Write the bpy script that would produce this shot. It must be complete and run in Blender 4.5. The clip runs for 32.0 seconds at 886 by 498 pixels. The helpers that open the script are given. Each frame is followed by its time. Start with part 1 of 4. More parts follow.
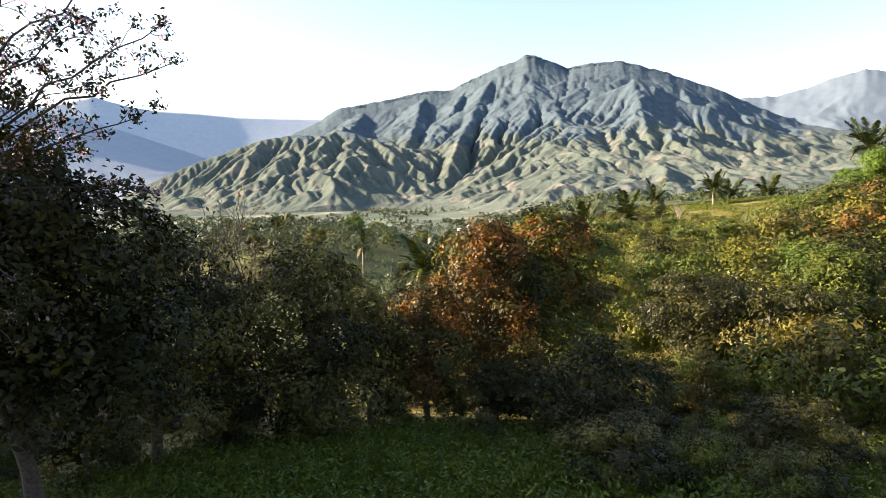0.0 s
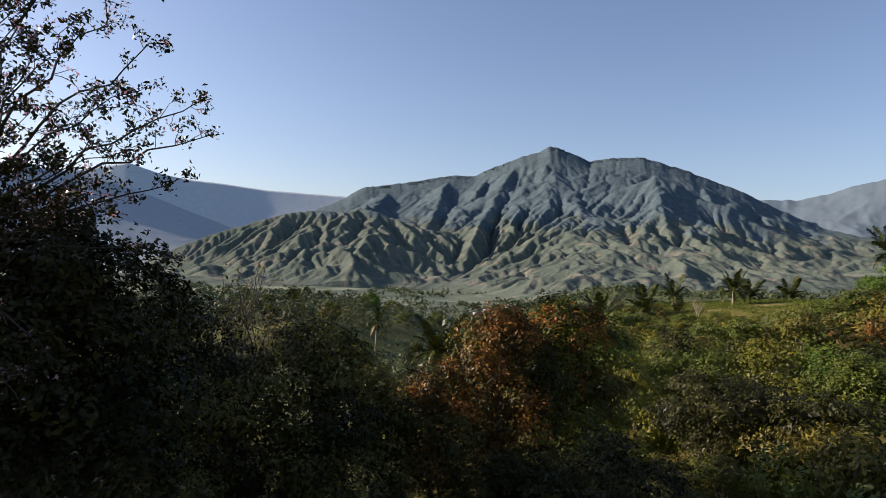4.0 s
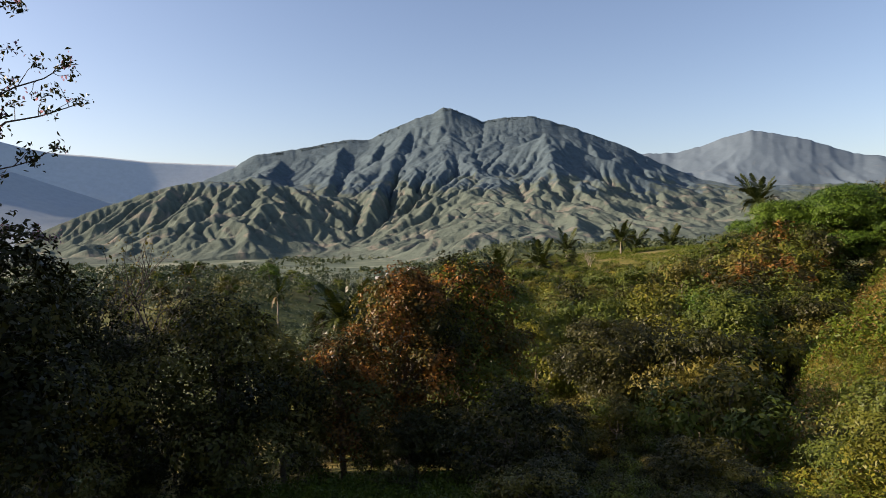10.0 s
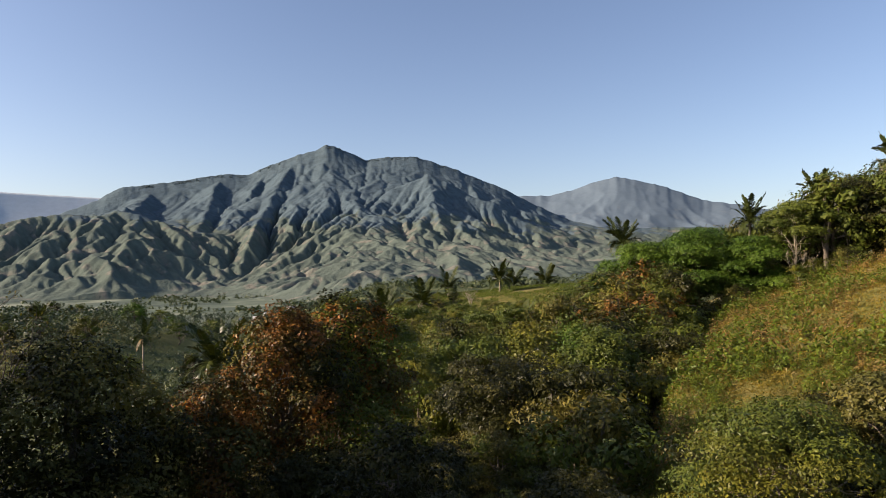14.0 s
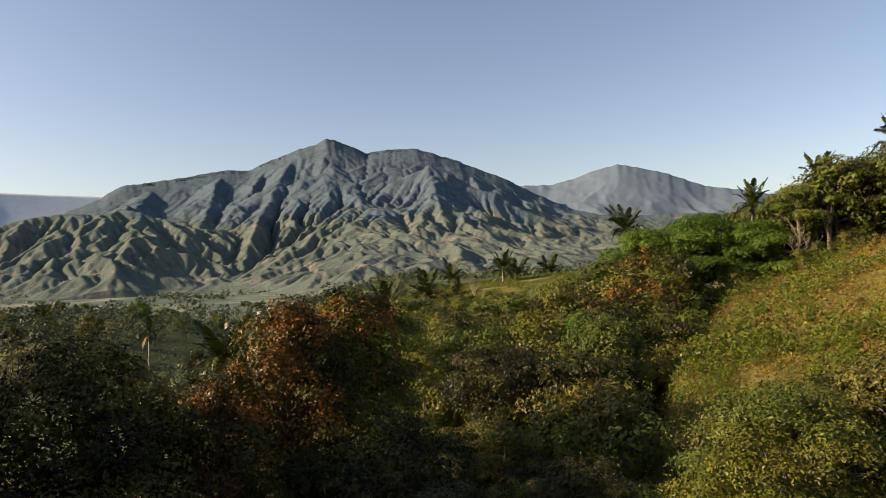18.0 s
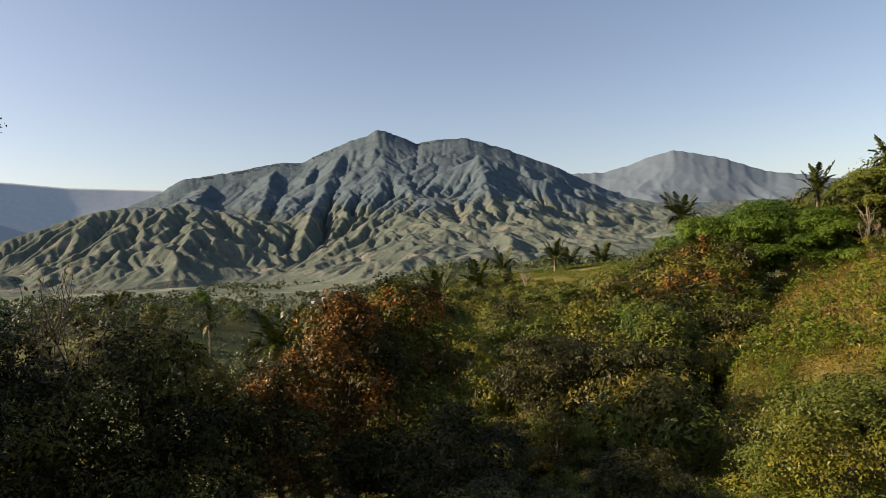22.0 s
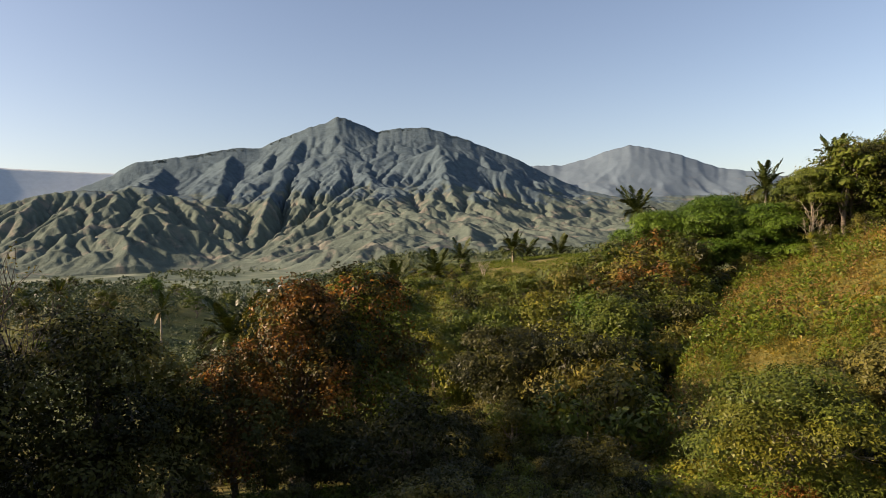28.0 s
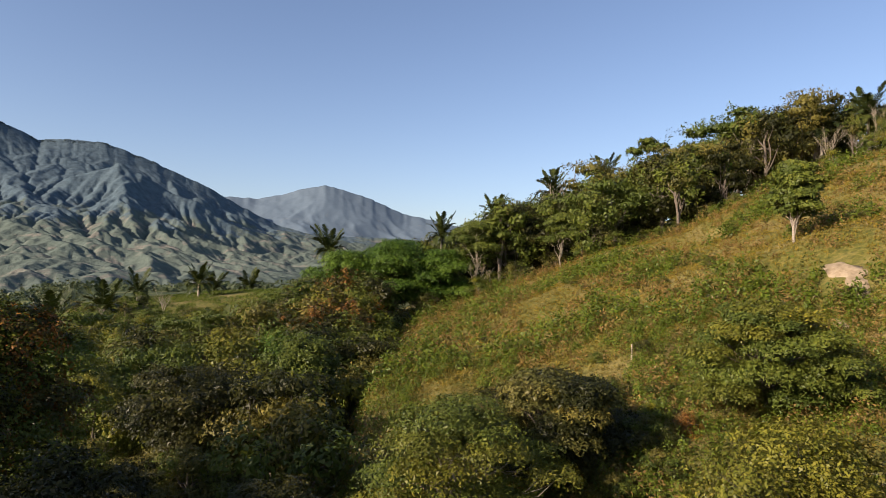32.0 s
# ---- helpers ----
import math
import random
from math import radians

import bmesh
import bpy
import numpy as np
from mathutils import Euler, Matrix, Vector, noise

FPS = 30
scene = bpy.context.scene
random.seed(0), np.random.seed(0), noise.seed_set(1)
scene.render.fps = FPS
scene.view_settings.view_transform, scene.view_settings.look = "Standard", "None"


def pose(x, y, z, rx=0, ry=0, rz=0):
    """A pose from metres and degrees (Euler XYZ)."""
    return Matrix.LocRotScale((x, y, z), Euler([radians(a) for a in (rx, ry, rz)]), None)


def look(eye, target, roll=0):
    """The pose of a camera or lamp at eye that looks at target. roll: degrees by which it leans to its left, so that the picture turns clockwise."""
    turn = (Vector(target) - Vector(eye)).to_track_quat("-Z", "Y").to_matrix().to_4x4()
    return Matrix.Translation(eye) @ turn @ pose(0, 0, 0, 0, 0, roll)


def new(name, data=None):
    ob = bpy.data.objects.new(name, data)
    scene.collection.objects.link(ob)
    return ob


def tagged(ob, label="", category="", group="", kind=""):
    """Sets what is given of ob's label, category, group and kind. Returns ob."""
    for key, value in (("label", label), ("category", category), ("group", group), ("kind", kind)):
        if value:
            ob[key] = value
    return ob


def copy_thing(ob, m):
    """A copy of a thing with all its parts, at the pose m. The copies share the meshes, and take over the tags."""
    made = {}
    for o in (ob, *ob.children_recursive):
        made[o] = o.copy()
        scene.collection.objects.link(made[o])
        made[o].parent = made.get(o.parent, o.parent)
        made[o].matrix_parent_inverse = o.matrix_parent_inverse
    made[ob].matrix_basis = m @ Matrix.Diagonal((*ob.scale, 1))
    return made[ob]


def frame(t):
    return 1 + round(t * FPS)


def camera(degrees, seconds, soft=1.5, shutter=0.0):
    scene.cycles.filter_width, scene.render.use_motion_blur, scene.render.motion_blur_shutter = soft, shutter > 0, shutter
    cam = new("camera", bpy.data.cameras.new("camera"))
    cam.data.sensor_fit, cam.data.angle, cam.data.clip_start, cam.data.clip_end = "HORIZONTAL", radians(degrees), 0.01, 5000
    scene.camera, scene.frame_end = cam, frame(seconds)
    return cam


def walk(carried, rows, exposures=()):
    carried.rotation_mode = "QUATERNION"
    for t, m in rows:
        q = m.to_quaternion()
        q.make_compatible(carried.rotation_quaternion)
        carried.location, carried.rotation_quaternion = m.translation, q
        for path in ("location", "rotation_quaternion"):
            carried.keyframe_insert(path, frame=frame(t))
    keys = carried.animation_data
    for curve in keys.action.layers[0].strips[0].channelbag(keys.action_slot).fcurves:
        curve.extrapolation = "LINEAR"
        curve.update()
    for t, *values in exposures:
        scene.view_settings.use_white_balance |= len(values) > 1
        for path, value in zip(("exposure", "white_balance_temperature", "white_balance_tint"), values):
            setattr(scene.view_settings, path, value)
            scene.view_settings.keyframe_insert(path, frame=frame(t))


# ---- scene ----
# seconds, heading to the right, tilt up and lean, in degrees: the camera turns on one spot
PATH = [
    (0, -16.94, -6.09, -1.18), (0.5, -18.36, -3.94, -0.37), (1, -16.8, -3.17, 0.46), (1.5, -18.17, -1.48, 0.27),
    (2, -17.07, -1.42, 0.05), (2.5, -19.7, 0.69, 2.04), (3, -18.1, 0.33, 0.47), (3.5, -18.18, 1.25, 2.2),
    (5.5, -19.23, 0.81, 1.79), (6, -16.91, 0.43, 0.22), (6.5, -13.55, -0.41, 0.06), (7, -12.15, -1.13, 0.85),
    (7.5, -12.32, -0.49, 1.1), (8, -13.52, -0.85, 0.78), (8.5, -10.75, 0.06, -0.16), (9, -11.7, -0.48, -1.43),
    (9.5, -12.57, -1.37, -1.06), (10, -9.58, -1.92, -0.75), (10.5, -0.89, 0.34, -0.96), (11, 11.59, -0.07, -0.89),
    (11.5, 15.62, 1.35, -0.56), (12, 17.45, 0.92, -0.94), (12.5, 14.9, 0.11, -1.94), (13, 11.34, -0.41, -2.4),
    (13.5, 6.49, -0.07, -1.09), (14, 0.87, 1.38, -0.48), (14.5, 1.11, 0.67, -0.96), (16.5, 1.47, 0.22, -0.98),
    (17, 0.84, 0.4, -1.34), (17.5, 1.14, 0.49, -1.54), (18, 0.63, 0.63, -1.7), (18.5, 0.14, 0.85, -1.69),
    (19, 0.72, 0.74, -1.8), (19.5, 0.31, 0.72, -1.84), (20, -0.27, 0.51, -1.66), (20.5, -0.4, 0.27, -1.47),
    (21, -3.24, 0.13, -1.56), (21.5, -4.15, 0.04, -1.55), (22, -3.91, -0.14, -2.04), (22.5, -3.46, -0.56, -1.73),
    (23, -5.86, -0.49, -1.51), (23.5, -3.82, 0.57, -0.93), (24, -3.75, 0.35, -1.79), (24.5, -3.14, -0.17, -1.99),
    (26.5, -3.57, -0.38, -1.3), (27, -1.43, -1.14, -1.51), (27.5, -1.57, -0.92, -1.5), (28, -0.29, -1.16, -1.13),
    (28.5, 12, -2.07, 2.46), (29, 19.63, -0.68, 1.05), (29.5, 19.8, 0.2, 0.59), (30, 23.09, 0.6, -0.39),
    (30.5, 20.94, 0.85, -0.5), (31, 18.75, -0.84, -0.45), (31.5, 19.33, -1.73, 0.05), (32, 26.56, 2.12, 1.4),
]
EYE = Vector((0.05, 0.08, 90.0))
cam = camera(69.1, 32.0, soft=0.4)


def aim(heading, tilt, lean):
    a, e = radians(heading), radians(tilt)
    return look(EYE, EYE + Vector((math.cos(e) * math.sin(a), math.cos(e) * math.cos(a), math.sin(e))), lean)


walk(cam, [(t, aim(h, e, r)) for t, h, e, r in PATH],
     [(0, 1.95, 6950, 20), (0.5, 1.62, 7200, 20), (1.0, 1.43, 7200, 20), (2.0, 1.04, 6850, 20), (3.0, 0.72, 6500, 20), (5.5, 0.62, 6400, 20),
      (7.0, 0.74, 6750, 20), (11.0, 0.82, 6800, 20), (12.0, 0.64, 6380, 20), (13.0, 0.82, 6650, 20), (14.5, 0.76, 6600, 20), (17.0, 0.78, 7350, 20), (24.0, 0.78, 7450, 20), (28.2, 0.86, 7400, 20), (29.0, 0.94, 6750, 20), (30.0, 0.7, 6480, 20), (32, 0.72, 6400, 20)])

# ---- light ----
SUN_AZ, SUN_EL = -98.0, 23.0
world = bpy.data.worlds.new("world")
scene.world = world
world.use_nodes = True
wt = world.node_tree
sky = wt.nodes.new("ShaderNodeTexSky")
sky.sky_type, sky.sun_disc = "NISHITA", False
sky.sun_elevation, sky.sun_rotation = radians(SUN_EL), radians(SUN_AZ)
sky.air_density, sky.dust_density, sky.ozone_density = 1.0, 1.8, 1.5
sky.altitude = 600
wt.links.new(sky.outputs[0], wt.nodes["Background"].inputs[0])
wt.nodes["Background"].inputs[1].default_value = 0.10
sun = new("sun", bpy.data.lights.new("sun", "SUN"))
sun.data.energy, sun.data.angle, sun.data.color = 5.0, radians(0.6), (1.0, 0.86, 0.66)
a_, e_ = radians(SUN_AZ), radians(SUN_EL)
sun.matrix_world = look((0, 0, 300), Vector((0, 0, 300)) - Vector((math.cos(e_) * math.sin(a_), math.cos(e_) * math.cos(a_), math.sin(e_))))


# ---- noise on arrays ----
def hash01(i, j, seed):
    h = (i * 374761393 + j * 668265263 + seed * 974634777) & 0xFFFFFFFF
    h = ((h ^ (h >> 13)) * 1274126177) & 0xFFFFFFFF
    return ((h ^ (h >> 16)) & 0xFFFF) / 65535.0


def value_noise(x, y, seed=0):
    i, j = np.floor(x).astype(np.int64), np.floor(y).astype(np.int64)
    u, v = x - i, y - j
    u, v = u * u * u * (u * (u * 6 - 15) + 10), v * v * v * (v * (v * 6 - 15) + 10)
    a, b = hash01(i, j, seed), hash01(i + 1, j, seed)
    c, d = hash01(i, j + 1, seed), hash01(i + 1, j + 1, seed)
    return (a + (b - a) * u) * (1 - v) + (c + (d - c) * u) * v


def fbm(x, y, octaves=4, seed=0):
    s, amp, tot = 0.0, 1.0, 0.0
    for k in range(octaves):
        s = s + amp * value_noise(x * 2 ** k, y * 2 ** k, seed + k)
        tot += amp
        amp *= 0.5
    return s / tot


def ridged(x, y, octaves=4, seed=0, gain=0.5):
    s, amp, tot, w = 0.0, 1.0, 0.0, 1.0
    for k in range(octaves):
        n = 1 - np.abs(2 * value_noise(x * 1.9 ** k, y * 1.9 ** k, seed + k) - 1)
        n = n * n
        s = s + amp * n * w
        w = np.clip(n * 1.6, 0.15, 1)
        tot += amp
        amp *= gain
    return s / tot


def smooth(a, b, x):
    u = np.clip((x - a) / (b - a), 0, 1)
    return u * u * (3 - 2 * u)


def tan_d(e):
    return np.tan(np.radians(e))


# ---- materials ----
def nodes_of(name):
    m = bpy.data.materials.new(name)
    m.use_nodes = True
    t = m.node_tree
    return m, t, t.nodes["Principled BSDF"]


def ramp(t, source, stops):
    r = t.nodes.new("ShaderNodeValToRGB")
    while len(r.color_ramp.elements) < len(stops):
        r.color_ramp.elements.new(0.5)
    for el, (p, c) in zip(r.color_ramp.elements, stops):
        el.position, el.color = p, (*c, 1)
    t.links.new(source, r.inputs[0])
    return r.outputs[0]


def noise_node(t, scale, detail=4, rough=0.55, distort=0.0, coords=None):
    n = t.nodes.new("ShaderNodeTexNoise")
    n.inputs["Scale"].default_value, n.inputs["Detail"].default_value = scale, detail
    n.inputs["Roughness"].default_value, n.inputs["Distortion"].default_value = rough, distort
    if coords is None:
        coords = t.nodes.new("ShaderNodeNewGeometry").outputs["Position"]
    t.links.new(coords, n.inputs["Vector"])
    return n.outputs["Fac"]


def mixc(t, fac, a, b, mode="MIX"):
    m = t.nodes.new("ShaderNodeMix")
    m.data_type, m.blend_type = "RGBA", mode
    for sock, v in ((m.inputs[0], fac), (m.inputs[6], a), (m.inputs[7], b)):
        if isinstance(v, (int, float)):
            sock.default_value = v
        elif isinstance(v, tuple):
            sock.default_value = (*v, 1)
        else:
            t.links.new(v, sock)
    return m.outputs[2]


def math_node(t, op, a, b=0.0, clamp=False):
    m = t.nodes.new("ShaderNodeMath")
    m.operation, m.use_clamp = op, clamp
    for sock, v in zip(m.inputs, (a, b)):
        if isinstance(v, (int, float)):
            sock.default_value = v
        else:
            t.links.new(v, sock)
    return m.outputs[0]


def bump(t, bsdf, height, strength, dist):
    b = t.nodes.new("ShaderNodeBump")
    b.inputs["Strength"].default_value, b.inputs["Distance"].default_value = strength, dist
    t.links.new(height, b.inputs["Height"])
    t.links.new(b.outputs[0], bsdf.inputs["Normal"])


def leaf_material(name, stops, through_tint=(0.9, 1.0, 0.35), translucent=0.12, gloss=0.45, turned=None, depth=0.66):
    """Leaves: each differs a little in tint, bunches and whole limbs differ more; some light comes through. turned: tints of leaves that have turned, in patches."""
    m, t, p = nodes_of(name)
    geo = t.nodes.new("ShaderNodeNewGeometry")
    mean = [sum(c[k] for _, c in stops) / len(stops) for k in range(3)]
    even = [(q, tuple(depth * (mean[k] + 0.5 * (c[k] - mean[k])) for k in range(3))) for q, c in stops]
    col = ramp(t, geo.outputs["Random Per Island"], even)
    if turned:
        rust = ramp(t, geo.outputs["Random Per Island"], [(q, tuple(depth * v for v in c)) for q, c in turned])
        where = ramp(t, noise_node(t, 0.75, 3, 0.6, 0.4), [(0.44, (0, 0, 0)), (0.56, (1, 1, 1))])
        col = mixc(t, where, col, rust)
    patch = noise_node(t, 1.1, 2)
    col = mixc(t, 0.6, col, ramp(t, patch, [(0.32, (0.45, 0.48, 0.5)), (0.68, (1.4, 1.3, 1.1))]), "MULTIPLY")
    each = t.nodes.new("ShaderNodeObjectInfo").outputs["Random"]
    col = mixc(t, 0.75, col, ramp(t, each, [(0.0, (0.6, 0.68, 0.7)), (0.5, (0.95, 0.95, 0.9)), (1.0, (1.4, 1.25, 1.0))]), "MULTIPLY")
    t.links.new(col, p.inputs["Base Color"])
    p.inputs["Roughness"].default_value = gloss
    p.inputs["Specular IOR Level"].default_value = 0.16
    tr = t.nodes.new("ShaderNodeBsdfTranslucent")
    t.links.new(mixc(t, 1.0, col, through_tint, "MULTIPLY"), tr.inputs[0])
    mix = t.nodes.new("ShaderNodeMixShader")
    mix.inputs[0].default_value = translucent
    t.links.new(p.outputs[0], mix.inputs[1])
    t.links.new(tr.outputs[0], mix.inputs[2])
    t.links.new(mix.outputs[0], t.nodes["Material Output"].inputs[0])
    return m


def bark_material(name, dark, light):
    m, t, p = nodes_of(name)
    n = noise_node(t, 14, 6, 0.65)
    big = noise_node(t, 1.7, 3)
    col = ramp(t, n, [(0.3, dark), (0.7, light)])
    col = mixc(t, 0.4, col, ramp(t, big, [(0.35, (0.55, 0.58, 0.5)), (0.65, (1.2, 1.15, 1.1))]), "MULTIPLY")
    t.links.new(col, p.inputs["Base Color"])
    p.inputs["Roughness"].default_value = 0.9
    bump(t, p, n, 0.7, 0.02)
    return m


def ground_material():
    m, t, p = nodes_of("slope_ground")
    pos = t.nodes.new("ShaderNodeNewGeometry").outputs["Position"]
    fine = noise_node(t, 2.6, 8, 0.7)
    mid = noise_node(t, 0.16, 5, 0.6, 0.6)
    far = noise_node(t, 0.02, 7, 0.65, 0.5)
    grass = ramp(t, fine, [(0.3, (0.04, 0.05, 0.012)), (0.5, (0.12, 0.115, 0.022)), (0.72, (0.25, 0.19, 0.05))])
    dry = ramp(t, fine, [(0.3, (0.10, 0.085, 0.025)), (0.7, (0.32, 0.25, 0.09))])
    col = mixc(t, ramp(t, mid, [(0.45, (0, 0, 0)), (0.62, (1, 1, 1))]), grass, dry)
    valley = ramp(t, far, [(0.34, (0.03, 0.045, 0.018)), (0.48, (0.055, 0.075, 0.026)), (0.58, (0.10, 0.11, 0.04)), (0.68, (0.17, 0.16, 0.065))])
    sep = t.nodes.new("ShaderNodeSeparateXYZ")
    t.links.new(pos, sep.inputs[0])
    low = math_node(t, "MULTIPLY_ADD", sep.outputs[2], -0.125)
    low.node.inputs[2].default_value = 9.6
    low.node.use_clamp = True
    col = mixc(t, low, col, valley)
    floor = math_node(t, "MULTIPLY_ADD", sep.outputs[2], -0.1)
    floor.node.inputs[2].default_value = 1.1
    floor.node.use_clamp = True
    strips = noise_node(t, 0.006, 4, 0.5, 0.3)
    # fields of the valley floor, greyed to carry haze and mist in the colour
    hazed_fields = ramp(t, strips, [(0.40, (0.075, 0.10, 0.075)), (0.52, (0.12, 0.15, 0.105)), (0.64, (0.22, 0.24, 0.17))])
    col = mixc(t, floor, col, hazed_fields)
    t.links.new(col, p.inputs["Base Color"])
    p.inputs["Roughness"].default_value = 0.95
    p.inputs["Specular IOR Level"].default_value = 0.15
    bump(t, p, fine, 0.8, 0.25)
    return m


def mountain_material(name, forest, grass, bare, line, spread, scale=1.0, rough=0.45, mottle=0.3):
    """Far slopes in haze-tinted colours: forest on the heights and in the folds, dry pasture and bare scars below."""
    m, t, p = nodes_of(name)
    geo = t.nodes.new("ShaderNodeNewGeometry")
    sep = t.nodes.new("ShaderNodeSeparateXYZ")
    t.links.new(geo.outputs["Position"], sep.inputs[0])
    n1 = noise_node(t, 0.006 * scale, 7, 0.68, 0.6)
    n2 = noise_node(t, 0.03 * scale, 6, 0.65)
    n3 = noise_node(t, 0.011 * scale, 5, 0.6, 0.8)
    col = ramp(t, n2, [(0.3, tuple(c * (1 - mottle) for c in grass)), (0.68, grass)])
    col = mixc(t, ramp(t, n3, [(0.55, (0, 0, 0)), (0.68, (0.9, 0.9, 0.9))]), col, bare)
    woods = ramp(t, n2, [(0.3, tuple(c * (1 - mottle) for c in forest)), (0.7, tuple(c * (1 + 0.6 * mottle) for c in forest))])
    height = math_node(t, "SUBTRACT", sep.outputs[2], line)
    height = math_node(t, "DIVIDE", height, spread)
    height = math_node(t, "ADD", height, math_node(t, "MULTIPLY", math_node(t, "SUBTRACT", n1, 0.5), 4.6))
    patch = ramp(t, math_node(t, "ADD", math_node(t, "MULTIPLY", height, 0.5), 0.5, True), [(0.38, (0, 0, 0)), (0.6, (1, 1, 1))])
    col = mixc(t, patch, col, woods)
    t.links.new(col, p.inputs["Base Color"])
    p.inputs["Roughness"].default_value = 1.0
    p.inputs["Specular IOR Level"].default_value = 0.05
    bump(t, p, noise_node(t, 0.07 * scale, 4, 0.6), rough, 7.0)
    return m


M_GROUND = ground_material()
M_BARK = bark_material("grey_brown_bark", (0.05, 0.04, 0.03), (0.20, 0.16, 0.12))
M_BARK_PALE = bark_material("pale_bark", (0.16, 0.13, 0.10), (0.42, 0.36, 0.28))
# dark-green leaves, set darker still to deepen the shade on near trees
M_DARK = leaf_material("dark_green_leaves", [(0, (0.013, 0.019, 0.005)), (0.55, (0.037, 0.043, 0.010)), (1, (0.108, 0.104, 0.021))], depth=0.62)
M_MID = leaf_material("green_leaves", [(0, (0.052, 0.088, 0.014)), (0.5, (0.10, 0.14, 0.022)), (1, (0.18, 0.195, 0.035))], depth=0.8)
M_BRIGHT = leaf_material("bright_green_leaves", [(0, (0.045, 0.10, 0.012)), (0.5, (0.09, 0.18, 0.02)), (1, (0.16, 0.26, 0.03))])
M_YELLOW = leaf_material("yellow_green_leaves", [(0, (0.10, 0.13, 0.015)), (0.5, (0.20, 0.21, 0.025)), (1, (0.33, 0.30, 0.05))])
M_RUST = leaf_material("rust_leaves", [(0, (0.03, 0.045, 0.012)), (0.5, (0.075, 0.08, 0.018)), (1, (0.15, 0.12, 0.025))], (1.0, 0.7, 0.25),
                       turned=[(0, (0.15, 0.07, 0.02)), (0.6, (0.34, 0.14, 0.03)), (1, (0.46, 0.25, 0.05))])
M_OLIVE = leaf_material("olive_leaves", [(0, (0.07, 0.08, 0.02)), (0.5, (0.14, 0.14, 0.035)), (1, (0.24, 0.20, 0.05))], depth=0.76)
M_DRY = leaf_material("dry_leaves", [(0, (0.10, 0.08, 0.04)), (0.5, (0.2, 0.16, 0.08)), (1, (0.32, 0.26, 0.14))], (1, 0.85, 0.5))
M_PALM = leaf_material("palm_fronds", [(0, (0.03, 0.05, 0.014)), (0.5, (0.055, 0.08, 0.02)), (1, (0.11, 0.125, 0.035))], gloss=0.35)
# leaves of the lower hills and valley, tinted blue for haze
M_VALLEY = leaf_material("haze_tinted_valley_leaves", [(0, (0.03, 0.05, 0.034)), (0.5, (0.055, 0.08, 0.046)), (1, (0.105, 0.125, 0.062))], depth=1.05)
M_BARK_DARK = bark_material("dark_bark", (0.02, 0.016, 0.014), (0.07, 0.055, 0.045))
# skyline leaves in a blue-grey that carries the distance haze
M_RIDGE = leaf_material("haze_tinted_ridge_leaves", [(0, (0.09, 0.13, 0.15)), (1, (0.13, 0.17, 0.18))])
M_PINK = leaf_material("pink_blossom", [(0, (0.42, 0.25, 0.36)), (0.6, (0.62, 0.42, 0.56)), (1, (0.78, 0.62, 0.72))], (1, 0.8, 0.9), translucent=0.5)
M_GRASS = leaf_material("slope_grass", [(0, (0.12, 0.12, 0.016)), (0.4, (0.27, 0.22, 0.026)), (0.75, (0.40, 0.28, 0.042)), (1, (0.48, 0.33, 0.07))], depth=0.58)
M_BRUSH = leaf_material("dry_brown_brush", [(0, (0.15, 0.10, 0.03)), (0.5, (0.27, 0.18, 0.06)), (1, (0.40, 0.28, 0.10))], (1, 0.8, 0.4), depth=0.6)
M_WEED = leaf_material("low_weeds", [(0, (0.045, 0.10, 0.010)), (0.6, (0.11, 0.175, 0.018)), (1, (0.22, 0.27, 0.035))], depth=0.6)

# ---- land ----
CREST = 76.0


def crest_angle(az):
    """Height angle of the grassy hill's crest, seen from the camera."""
    return -4.7 + 0.352 * (np.minimum(az, 75) - 21.5)


def hill_edge(d):
    """Direction of the gully at the hill's foot."""
    return np.interp(d, [20, 28, 36, 50, 70, 90], [15.5, 16.8, 17.8, 20.0, 22.6, 23.0])


